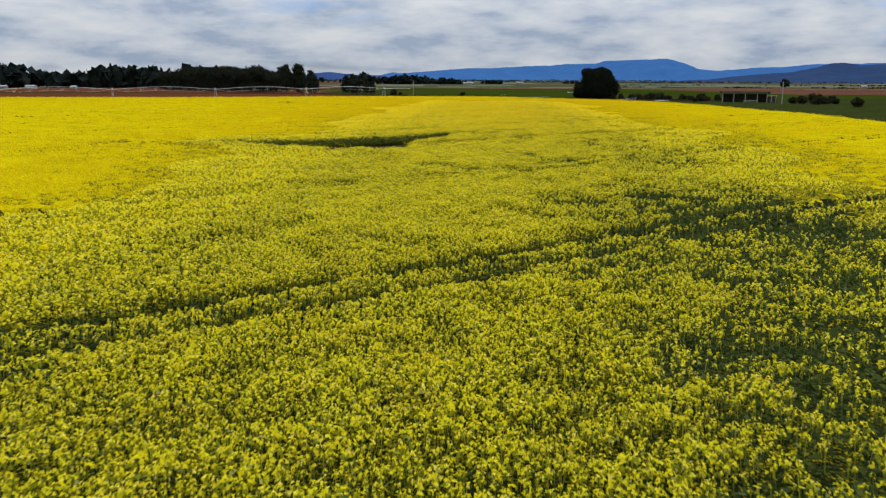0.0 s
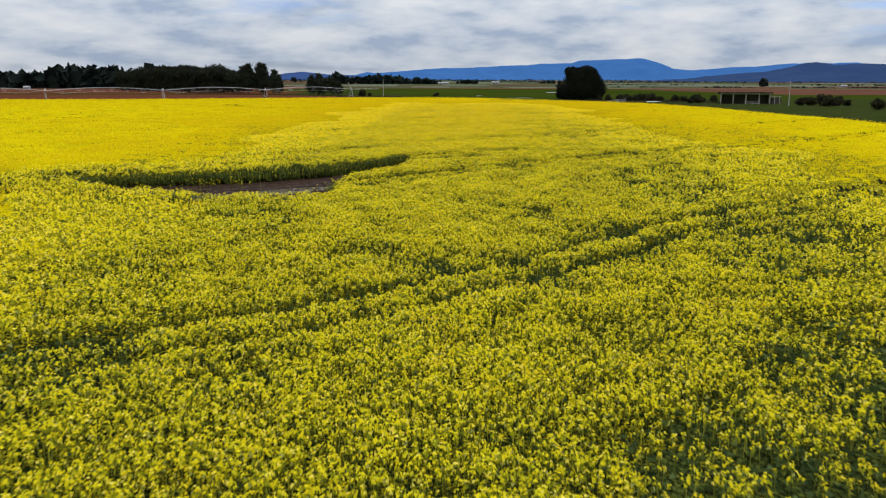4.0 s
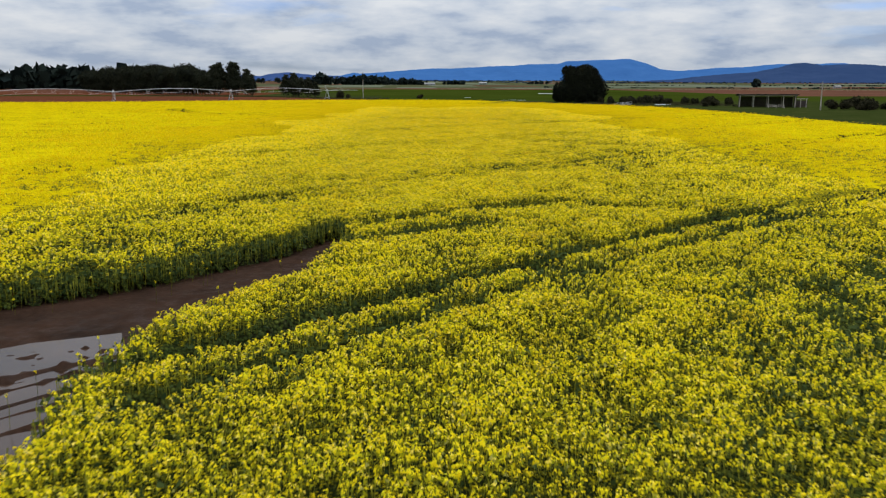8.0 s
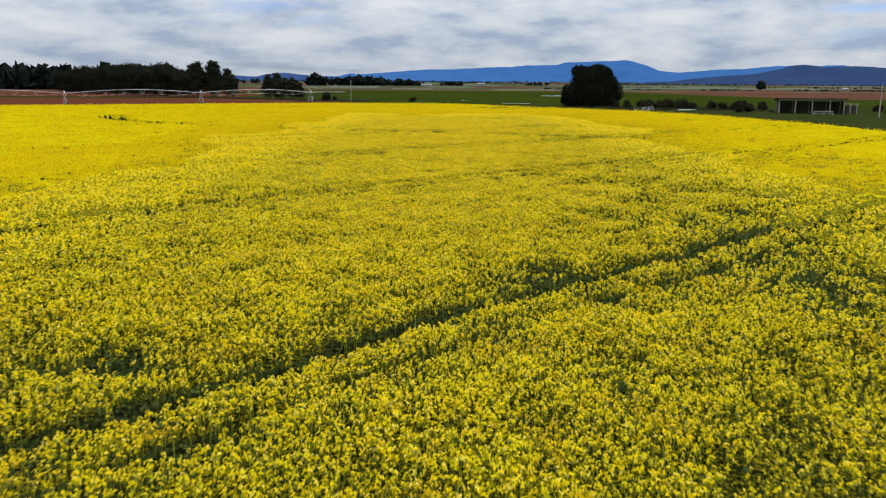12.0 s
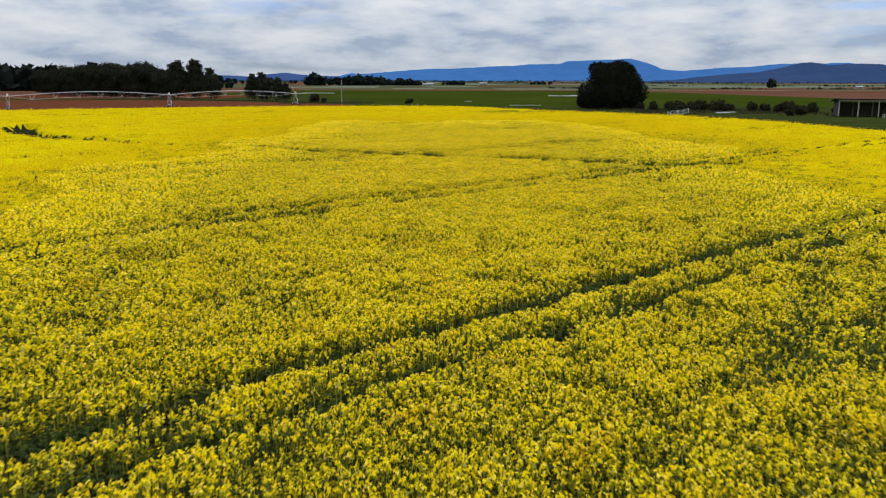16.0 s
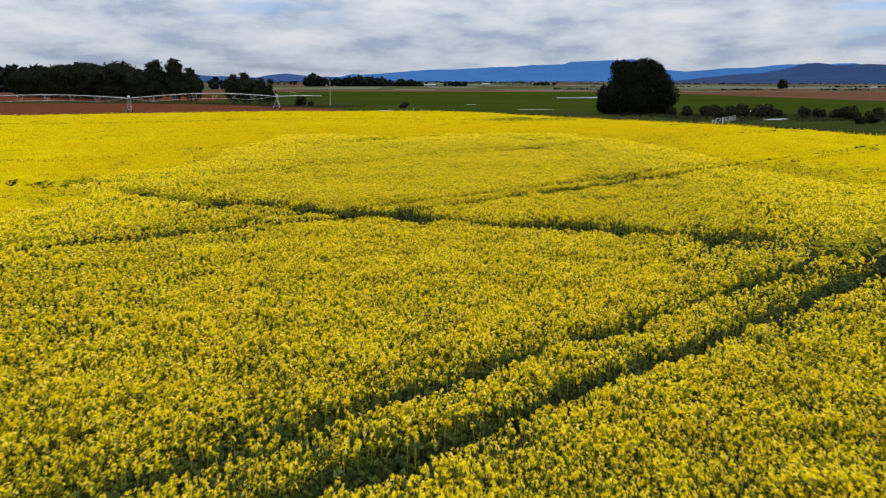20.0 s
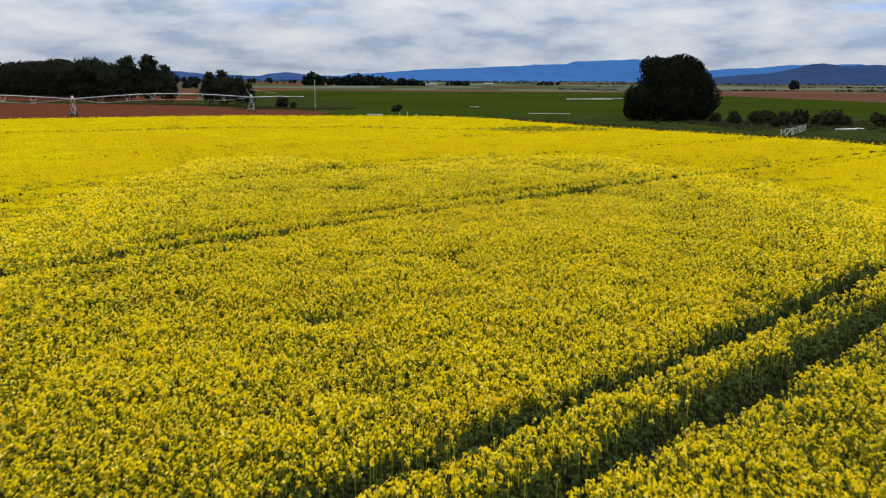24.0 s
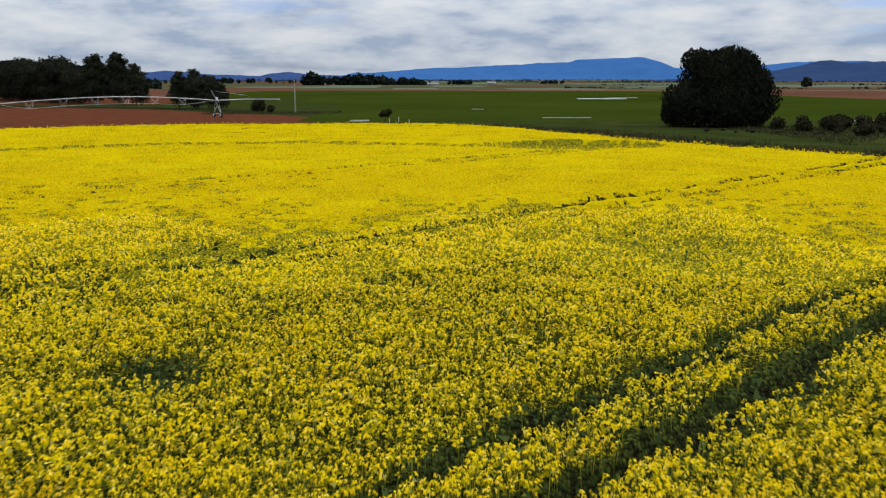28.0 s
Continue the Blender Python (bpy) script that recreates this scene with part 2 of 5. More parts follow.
def wet_mud():
    m, n, l, b = material("wet_mud", 0.9, 0.012)
    f = blend(n, l, 0.5, noise_node(n, l, 0.7, 4.0), noise_node(n, l, 8.0, 5.0))
    l.new(ramp(n, l, f, [(0.34, (0.014, 0.0078, 0.005)), (0.66, (0.036, 0.019, 0.012))]), b.inputs["Base Color"])
    l.new(ramp(n, l, noise_node(n, l, 1.6, 4.0), [(0.4, (0.38, 0.38, 0.38)), (0.65, (0.9, 0.9, 0.9))]), b.inputs["Roughness"])
    bump(n, l, b, f, 0.8, 0.04)
    return m


# The gap floor is a darker leaf layer, with the gaps' shade in its colour.
M_FLOOR = leaf_floor("crop_gap_shade_floor", (0.010, 0.008, 0.005), (0.016, 0.022, 0.007), (0.040, 0.048, 0.014))
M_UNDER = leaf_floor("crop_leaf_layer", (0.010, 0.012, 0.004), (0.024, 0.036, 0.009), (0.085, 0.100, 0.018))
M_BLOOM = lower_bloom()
M_MID = leaf_floor("crop_half_open", (0.045, 0.050, 0.006), (0.16, 0.15, 0.012), (0.48, 0.38, 0.010))
M_FLOWER, M_CANOPY, M_GROUND = canola_flower("canola_flower", (0.92, 0.72, 0.008), (0.66, 0.63, 0.022)), crop_canopy(), near_ground()
M_BUD = canola_flower("canola_opening_buds", (0.46, 0.41, 0.010), (0.24, 0.28, 0.020))
M_FARHEAD = canola_flower("canola_far_heads", (0.66, 0.51, 0.002), (0.56, 0.47, 0.004), 0.05)
M_LEAF = leafy("canola_leaf", (0.016, 0.028, 0.008), (0.080, 0.110, 0.030), 0.25, 1.1, 0.8)
M_STEM = leafy("canola_stem", (0.060, 0.072, 0.010), (0.30, 0.29, 0.028), 0.35, 1.5)
M_WATER, M_MUD = muddy_water(), wet_mud()
M_GREEN = field("green_field", (0.018, 0.027, 0.003), (0.031, 0.043, 0.006))
M_BROWN = field("ploughed_field", (0.062, 0.027, 0.017), (0.105, 0.050, 0.031))
M_STRAW = field("stubble_field", (0.17, 0.135, 0.095), (0.27, 0.21, 0.155))
M_OLIVE = field("pasture", (0.034, 0.042, 0.018), (0.072, 0.072, 0.036))
M_PALE = field("pale_pasture", (0.065, 0.078, 0.050), (0.115, 0.125, 0.085))
M_CYPRESS = leafy("cypress_foliage", (0.0055, 0.0070, 0.0045), (0.018, 0.020, 0.011), 0.05, 0.35, 1.0)
M_PINE = leafy("pine_foliage", (0.010, 0.0125, 0.008), (0.030, 0.032, 0.017), 0.08, 0.12, 1.0)
M_BUSH = leafy("bush_foliage", (0.009, 0.010, 0.005), (0.040, 0.035, 0.017), 0.1, 0.4, 1.0)
M_FARTREE = leafy("far_foliage", (0.008, 0.013, 0.012), (0.022, 0.030, 0.022), 0.05, 0.02, 0.9)
M_GRASS = leafy("rough_grass", (0.016, 0.021, 0.007), (0.075, 0.068, 0.028), 0.2, 0.25)
M_BARK = plain("bark", (0.075, 0.055, 0.042), 0.9, 0.1, 0, 0.4, 4.0, 0.03)
M_STEEL = plain("galvanised_steel", (0.48, 0.49, 0.48), 0.5, 0.5, 0.35, 0.15, 1.5)
M_RUBBER = plain("tyre_rubber", (0.020, 0.019, 0.018), 0.85, 0.2, 0, 0.3, 4.0)
M_TIMBER = plain("grey_weathered_timber", (0.33, 0.29, 0.24), 0.85, 0.15, 0, 0.3, 5.0, 0.01)
M_WHITE = plain("white_paint", (0.72, 0.72, 0.70), 0.6, 0.3, 0, 0.12, 3.0)
M_GATE = plain("weathered_grey_paint", (0.50, 0.50, 0.48), 0.7, 0.2, 0, 0.25, 3.0)
M_IRON = plain("rusty_roof_iron", (0.105, 0.085, 0.075), 0.7, 0.3, 0.2, 0.4, 0.8, 0.01)
M_BOARD = plain("dark_boards", (0.060, 0.048, 0.040), 0.9, 0.1, 0, 0.4, 1.5, 0.01)
# Distance haze is put into the blue base colours of ranges and hill.
M_MESA = field("haze_blue_range", (0.028, 0.086, 0.220), (0.038, 0.106, 0.25))
M_HILL = field("haze_blue_hill", (0.017, 0.034, 0.080), (0.027, 0.047, 0.100))
M_RIDGE = field("haze_slate_ridge", (0.022, 0.046, 0.120), (0.034, 0.060, 0.145))


# ---- mesh helpers ----
def mesh_from(name, verts, faces, mat, smooth=False):
    """A mesh from numpy arrays; all faces have the same number of corners."""
    me = bpy.data.meshes.new(name)
    verts = np.ascontiguousarray(verts, dtype=np.float32).reshape(-1, 3)
    faces = np.ascontiguousarray(faces, dtype=np.int32)
    k = faces.shape[1]
    me.vertices.add(len(verts))
    me.vertices.foreach_set("co", verts.ravel())
    me.loops.add(faces.size)
    me.loops.foreach_set("vertex_index", faces.ravel())
    me.polygons.add(len(faces))
    me.polygons.foreach_set("loop_start", np.arange(0, faces.size, k, dtype=np.int32))
    me.polygons.foreach_set("use_smooth", np.full(len(faces), smooth))
    me.update(calc_edges=True)
    for one in mat if isinstance(mat, (list, tuple)) else (mat,):
        me.materials.append(one)
    return me


def part(name, data, parent, label="", m=None):
    ob = new(name, data)
    ob.parent = parent
    if m is not None:
        ob.matrix_basis = m
    return tagged(ob, label)


def bm_mesh(name, bm, mat, smooth=False):
    me = bpy.data.meshes.new(name)
    bm.to_mesh(me)
    bm.free()
    me.materials.append(mat)
    if smooth:
        me.polygons.foreach_set("use_smooth", np.full(len(me.polygons), True))
    return me


def box(bm, size, at, turn=0.0, bev=0.0):
    """A bevelled box of that size with its middle at a place."""
    made = bmesh.ops.create_cube(bm, size=1.0, matrix=Matrix.Translation(at) @ Matrix.Rotation(turn, 4, "Z") @ Matrix.Diagonal((*size, 1)))
    if bev:
        edges = list({e for v in made["verts"] for e in v.link_edges})
        bmesh.ops.bevel(bm, geom=edges, offset=bev, segments=1, affect="EDGES")


def tube(points, radius, sides=6):
    """Verts and faces of a tube along points; radius is one number or one a point."""
    p = np.array(points, float)
    r = np.broadcast_to(np.asarray(radius, float), (len(p),))
    d = np.gradient(p, axis=0)
    d /= np.linalg.norm(d, axis=1)[:, None]
    up = np.where(np.abs(d[:, 2:3]) > 0.9, [[1.0, 0, 0]], [[0, 0, 1.0]])
    a = np.cross(d, up)
    a /= np.linalg.norm(a, axis=1)[:, None]
    b = np.cross(d, a)
    th = np.linspace(0, 2 * np.pi, sides, endpoint=False)
    v = p[:, None] + r[:, None, None] * (np.cos(th)[None, :, None] * a[:, None] + np.sin(th)[None, :, None] * b[:, None])
    f = []
    for i in range(len(p) - 1):
        for j in range(sides):
            k = (j + 1) % sides
            f.append((i * sides + j, i * sides + k, (i + 1) * sides + k, (i + 1) * sides + j))
    return v.reshape(-1, 3), np.array(f)


def tubes(name, runs, mat, sides=6):
    """One mesh of several tubes; runs: (points, radius)."""
    vs, fs, at = [], [], 0
    for points, radius in runs:
        v, f = tube(points, radius, sides)
        vs.append(v), fs.append(f + at)
        at += len(v)
    return mesh_from(name, np.concatenate(vs), np.concatenate(fs), mat, True)


def lattice(x, y, seed):
    """Smooth value noise in 0..1 at unit spacing."""
    xi, yi = np.floor(x), np.floor(y)
    fx, fy = x - xi, y - yi
    fx, fy = fx * fx * (3 - 2 * fx), fy * fy * (3 - 2 * fy)

    def h(a, b):
        s = np.sin(a * 127.1 + b * 311.7 + seed * 74.7) * 43758.5453
        return s - np.floor(s)

    return (h(xi, yi) * (1 - fx) + h(xi + 1, yi) * fx) * (1 - fy) + (h(xi, yi + 1) * (1 - fx) + h(xi + 1, yi + 1) * fx) * fy


def quads(centre, u, v):
    """Verts and faces of quads with half sides u and v."""
    p = np.stack([centre - u - v, centre + u - v, centre + u + v, centre - u + v], 1)
    return p.reshape(-1, 3), np.arange(len(centre) * 4).reshape(-1, 4)


def directions(rng, n):
    d = rng.normal(size=(n, 3))
    return d / np.linalg.norm(d, axis=1)[:, None]


# ---- plan of the crop ----
FIELD = [(-210, -70), (50, -70), (54, 2), (58, 60), (62, 100), (64, 124), (66, 150), (66, 195), (65, 220), (63, 240), (60, 258), (55, 270), (46, 285), (39, 294), (35, 303), (30, 314),
         (25, 326), (18, 335), (2, 338), (-20, 335), (-30, 331), (-45, 322), (-67, 311), (-90, 300), (-120, 294), (-210, 285)]
TRAMS = [  # wheel lines of the sprayer: points, half width, how bare, the share of each of the two wheels, and the second wheel's side
    ([(-215, -152), (-60, -24), (-9.3, 17.4), (-5.4, 20.4), (0.3, 24.9), (4.6, 28.4), (8.7, 32.2), (13.6, 37.0), (20, 41.4), (64, 75)], 0.46, 0.9, 1.0, 0.55, 1),
    ([(-215, -130), (-60, -2), (-9.4, 43.1), (-1.7, 48), (4.3, 53.3), (10.3, 60.1), (16.1, 64.6), (22.5, 71.8), (62, 105)], 0.30, 0.8, 1.0, 0.55, 1),
    ([(-3.0, 73.9), (-1.0, 75.9), (1.8, 79.0), (4.4, 81.5), (8, 84.9), (12.9, 89.4), (19.3, 94.8), (27.4, 101.6), (38, 111), (64, 134)], 0.36, 0.95, 1.0, 0.55, 1),
    ([(-215, -84), (-60, 44), (-19, 84), (-7.3, 95.2), (1, 103.6), (6, 109.0), (12.4, 114.6), (26.1, 127.0), (35, 134.6), (64, 160)], 0.33, 0.95, 1.0, 0.12, 1),
    ([(-215, -48), (-60, 80), (1.4, 132.8), (9.4, 140.0), (17.7, 147.2), (27.5, 155.7), (64, 188)], 0.32, 0.9, 1.0, 0.35, 1),
    ([(-215, -25), (-60, 103), (3, 156.4), (8.7, 161.7), (14.8, 166.7), (20.1, 171.3), (31.8, 182.4), (64, 210)], 0.25, 0.8, 1.0, 0.55, -1),
    ([(-215, 7), (-60, 135), (-7.2, 177), (2.6, 183.2), (9.7, 188.0), (16.7, 194.1), (22.5, 199.6), (30.9, 207.6), (60, 232)], 0.34, 0.95, 1.0, 0.6, -1),
    ([(-215, 28), (-60, 156), (-1.3, 205.3), (3.8, 210.3), (10.1, 216), (15, 220.5), (21.6, 226.6), (28, 232.2), (36, 238.4), (60, 258)], 0.30, 0.9, 1.0, 0.5, -1),
    ([(-215, 55), (-60, 183), (3.8, 237.5), (9.7, 242.0), (15.2, 247.0), (20.5, 251.5), (37.4, 265.2), (54, 279)], 0.28, 0.75, 0.5, 0.9, 1),
    ([(-215, 86), (-60, 214), (0, 264), (30, 289)], 0.3, 0.6, 1.0, 0.55, 1),
]
TWIN = (1.25, -1.45)
DITCHES = [  # drowned drainage lines and animal tracks
    ([(-25.2, 208.4), (-20.0, 204.8), (-16.1, 202.0), (-9.9, 199.1)], 0.95, 0.9),
    ([(-17, 77.5), (-24, 78.6), (-32, 79.2)], 0.45, 1.0),
    ([(1.2, 90.7), (3.3, 93.0), (5.1, 94.4), (7.4, 95.5), (10.0, 96.8)], 0.44, 1.0),
    ([(0.0, 86.0), (2.0, 88.2), (4.2, 90.0), (6.0, 91.2)], 0.41, 1.0),
    ([(10.0, 96.8), (12.7, 94.6), (15.7, 93.3), (22, 91.4), (30, 90.4)], 0.26, 0.85),
    ([(-60, 276), (-40, 280), (-29, 285), (-22, 289.5), (-11, 294.5), (0, 297), (9, 295), (20.3, 290.5)], 1.3, 1.0),
    ([(-44.5, 238), (-43.0, 232), (-40.8, 227.0), (-36.0, 218.6)], 1.6, 1.0),
    ([(-36.0, 218.6), (-29.5, 211.0), (-25.2, 208.4)], 1.5, 1.0),
    ([(-6.4, 195.0), (-4.6, 193.2), (-2.1, 191.4), (2.4, 189.6)], 0.92, 1.0),
    ([(3.6, 188.6), (5.7, 186.9), (8.2, 186.0), (10.0, 184.9)], 0.75, 1.0),
    ([(10.0, 184.9), (12.2, 183.9)], 0.45, 0.8),
    ([(12.6, 183.3), (15.0, 182.9), (17.3, 181.8)], 0.85, 1.0),
    ([(17.3, 181.8), (20.4, 180.6)], 0.25, 0.7),
    ([(20.4, 180.6), (22.2, 180.2)], 0.7, 1.0),
    ([(24.2, 178.6), (26.2, 177.8), (28.5, 177.0)], 0.85, 1.0),
    ([(27.3, 101.7), (18.9, 78.9), (15.1, 69.3), (12.5, 63.4)], 0.10, 0.4),
    ([(-2.0, 212), (-2.8, 222), (-4.1, 234.9)], 0.16, 0.5),
    ([(36, 268), (45, 262), (58, 254)], 0.5, 0.9),
]
PUDDLE = [(-18.0, 75.5), (-13.4, 71.3), (-11.6, 71.3), (-8.5, 69.0), (-6.2, 68.9), (-4.6, 69.1), (-3.5, 69.6), (-2.8, 70.8), (-3.5, 74.0), (-3.0, 76.9), (-1.6, 79.8), (-0.2, 82.9),
          (0.4, 86.0), (0.9, 89.0), (0.2, 92.0), (-1.2, 89.0), (-3.4, 85.6), (-5.5, 83.3), (-9.6, 80.5), (-13.6, 79.2), (-17.0, 78.2)]
WATER = [(-4.2, 79.3), (-5.1, 78.9), (-6.1, 78.5), (-7.2, 77.6), (-9.0, 76.1), (-10.8, 75.0), (-12.5, 73.9), (-15.0, 72.6), (-18.0, 72.0), (-18.0, 70.8), (-11.6, 70.8), (-8.5, 68.5), (-6.2, 68.4), (-4.4, 68.7), (-3.3, 69.4), (-2.5, 70.8), (-3.0, 74.0), (-3.4, 77.0)]
POOLS = [(14.8, 183.6, 2.0, 0.8, -0.25), (28.5, 292.5, 8.5, 6.2, 0.05), (6.0, 187.2, 0.9, 0.5, -0.5), (8.4, 96.2, 2.4, 0.6, 0.40), (24.5, 176.8, 1.2, 0.5, 0.0)]  # x, y, half length, half width, turn
THIN = [  # weak, greener patches: x, y, radius, how thin
    (-7.4, 28.7, 1.4, 0.6), (-1.8, 28.8, 1.3, 0.5), (-6.5, 19.6, 1.6, 0.5), (5.9, 17.0, 1.5, 0.5), (13.7, 30.5, 2.2, 0.7), (3.6, 33.9, 1.4, 0.45), (-1.8, 43.1, 1.4, 0.5),
    (2.1, 53.3, 1.2, 0.5), (10, 39.1, 1.3, 0.6), (6.4, 37, 0.9, 0.6), (4.1, 66.3, 0.9, 0.6), (6.5, 63.5, 1.0, 0.5), (16.9, 112.9, 3.0, 0.4), (-1.0, 105.9, 1.6, 0.6), (9.3, 104.7, 1.1, 0.5),
    (9.1, 113.9, 1.3, 0.6), (3, 141.1, 1.5, 0.6), (9.2, 143.5, 1.6, 0.4), (12.7, 140.7, 0.9, 0.7), (0.9, 157.2, 3.4, 0.5), (20.2, 178.6, 1.2, 0.8), (8.6, 161.4, 0.8, 0.6), (6.0, 238.6, 2.6, 0.92),
    (7.2, 226, 1.5, 0.95), (12.5, 208, 1.2, 0.6), (8.3, 199.4, 1.0, 0.7), (4.4, 201.1, 1.6, 0.4), (12.1, 234.2, 1.4, 0.6), (22.0, 239.0, 5.5, 0.55), (4.2, 224.6, 0.8, 0.8), (15.5, 227.6, 1.3, 0.5)]


def seg_distance(x, y, pts):
    best = np.full(x.shape, 1e9)
    for (ax, ay), (bx, by) in zip(pts[:-1], pts[1:]):
        dx, dy = bx - ax, by - ay
        s = np.clip(((x - ax) * dx + (y - ay) * dy) / (dx * dx + dy * dy), 0, 1)
        best = np.minimum(best, np.hypot(x - ax - s * dx, y - ay - s * dy))
    return best


def inside_of(x, y, poly):
    hit = np.zeros(x.shape, bool)
    for (ax, ay), (bx, by) in zip(poly, poly[1:] + poly[:1]):
        with np.errstate(divide="ignore", invalid="ignore"):
            cross = (ay > y) != (by > y)
            hit ^= cross & (x < (bx - ax) * (y - ay) / ((by - ay) or 1e-9) + ax)
    return hit


def y_min(pts):
    return min(p[1] for p in pts)


def vigour(x, y):
    """How far the crop stands from a gap (metres, below 0 inside), how thick it grows (0 to 1), and how far it is from bare mud."""
    wob = (lattice(x * 0.9, y * 0.9, 3) - 0.5) * 0.5 + (lattice(x * 2.7, y * 2.7, 5) - 0.5) * 0.35
    bare, wet = np.full(x.shape, 9.0), np.full(x.shape, 9.0)
    thick = np.ones(x.shape)
    for pts, half, bareness, main, twin, side in TRAMS:
        for ox, oy, k in ((0, 0, main), (TWIN[0] * side, TWIN[1] * side, twin)):
            d = seg_distance(x, y, [(px + ox, py + oy) for px, py in pts])
            patchy = lattice(x * 0.22 + ox, y * 0.22, 11)
            d = d + wob * 0.5 - half * k * bareness * (0.35 + 0.85 * patchy)
            bare = np.minimum(bare, d)
            thick *= 1 - 0.35 * bareness * k * np.exp(-np.maximum(d, 0) / 0.3)
    for pts, half, bareness in DITCHES:
        d = seg_distance(x, y, pts)
        patchy = lattice(x * 0.3, y * 0.3, 17)
        d = d + wob * min(0.7, half * 1.8) - half * bareness * ((0.5 + 0.8 * patchy) if half < 1 else (0.75 + 0.4 * patchy))
        if half < 0.2:
            d = d + 0.22                                  # a trodden track: plants leant aside, none lost
        bare = np.minimum(bare, d)
        if 0.4 < half < 0.7 and y_min(pts) < 100:
            wet = np.minimum(wet, d + 0.12)
        thick *= 1 - 0.4 * bareness * np.exp(-np.maximum(d, 0) / min(0.6, 0.15 + half))
    d = seg_distance(x, y, PUDDLE + PUDDLE[:1])
    d = np.where(inside_of(x, y, PUDDLE), -d, d)
    bare, wet = np.minimum(bare, d + wob * 0.6), np.minimum(wet, d + wob * 0.6)
    for px, py, a, b, turn in POOLS:
        c, s = math.cos(turn), math.sin(turn)
        r = np.hypot(((x - px) * c + (y - py) * s) / a, (-(x - px) * s + (y - py) * c) / b)
        bare = np.minimum(bare, (r - 1) * b + wob * 0.7)
        if py < 276:
            wet = np.minimum(wet, (r - 1) * b + wob * 0.7)
    for px, py, r, k in THIN:
        thick *= 1 - k * np.exp(-(((x - px) / r) ** 2 + ((y - py) / r) ** 2) * (1.2 + 1.2 * wob))
    drift = lattice(x * 0.16, y * 0.16, 23) * 0.6 + lattice(x * 0.5, y * 0.5, 29) * 0.4
    thick *= 0.68 + 0.55 * drift
    # the first stretch of the field is thinner, most of all on its right side
    thick *= 1 - 0.14 * np.clip((y - 36) / 16, 0, 1) * np.clip((165 - y) / 30, 0, 1) - 0.45 * np.clip((52 - y) / 12, 0, 1) * np.clip((x - 0.5) / 6, 0, 1)
    thick *= 1 - 0.16 * np.clip((y - 52) / 10, 0, 1) * np.clip((100 - y) / 12, 0, 1)
    # and all along it grows weaker to the right of the flight
    thick *= 1 - 0.22 * np.clip((x - 0.06 * y - 2.0) / 7.0, 0, 1) * np.clip((240 - y) / 40, 0, 1)
    return bare, np.clip(thick, 0.10, 1.0), wet


def nearest(x, y):
    """How near the drone's line of flight passes at the closest."""
    d = np.maximum(np.maximum(10.5, 1.85 * np.abs(x - 0.060 * y)), y - 206.0)
    d = np.maximum(10.5, d * (0.78 + 0.44 * lattice(x * 0.13, y * 0.13, 97)))
    return np.where(np.hypot((x + 10) / 1.5, y - 78) < 9.5, np.minimum(d, 24.0), d)


# ---- ground: one sheet from under the crop to the foot of the ranges ----
def land(x, y):
    """Height of the land: level farmland that rises gently towards the ranges."""
    return np.maximum(0.0, y - 1050.0) * 0.0052


def build_ground():
    xs = np.array([-4600, -3000, -2000, -1300, -900, -600, -420, -300, -200, -110, -30, -8, 40, 110, 200, 300, 420, 600, 900, 1300, 2000, 3000, 4600.0])
    ys = np.array([-600, -100, 0, 120, 240, 360, 480, 600, 780, 900, 990, 1004, 1060, 1180, 1330, 1500, 1740, 2000, 2350, 2700, 3150, 3700, 4300, 4800.0])
    gx, gy = np.meshgrid(xs, ys)
    tilt = np.clip((gy - 600) / 400, 0, 1) * -0.24
    far_y = gy + tilt * np.clip(gx, -700, 900)
    v = np.stack([gx, far_y, land(gx, far_y)], -1)
    nx, ny = len(xs), len(ys)
    i = np.arange(nx * ny).reshape(ny, nx)
    f = np.stack([i[:-1, :-1], i[:-1, 1:], i[1:, 1:], i[1:, :-1]], -1).reshape(-1, 4)
    me = mesh_from("ground", v, f, [M_GROUND, M_GREEN, M_BROWN, M_STRAW, M_OLIVE, M_PALE])
    rng = np.random.default_rng(5)
    index = np.zeros((ny - 1, nx - 1), np.int32)
    for r in range(ny - 1):
        for c in range(nx - 1):
            cx, cy = (xs[c] + xs[c + 1]) / 2, (ys[r] + ys[r + 1]) / 2
            if cy < 360:
                k = 0 if cx < 200 else 4
            elif cy < 480:
                k = 0 if cx < -10 else 1 if cx < 420 else 4
            elif cy < 900:
                k = (1 if cx > -31 or (cy > 600 and cx > -111) else 0 if cy < 600 else 2)
                if cx > 200:
                    k = 2 if cx < 420 else 4
            elif cy < 990:
                k = 2
            elif cy < 1004:
                k = 3 if cx > 20 else 2
            elif cy < 1060:
                k = rng.choice([4, 2, 2])
            else:
                k = rng.choice([4, 5, 5, 4, 2, 4] if cx > -200 else [2, 4, 4, 2, 4])
            index[r, c] = k
    me.polygons.foreach_set("material_index", index.ravel())
    tagged(new("ground", me), "level farmland with red-brown soil, rough grass and far fields", "ground", kind="structure")


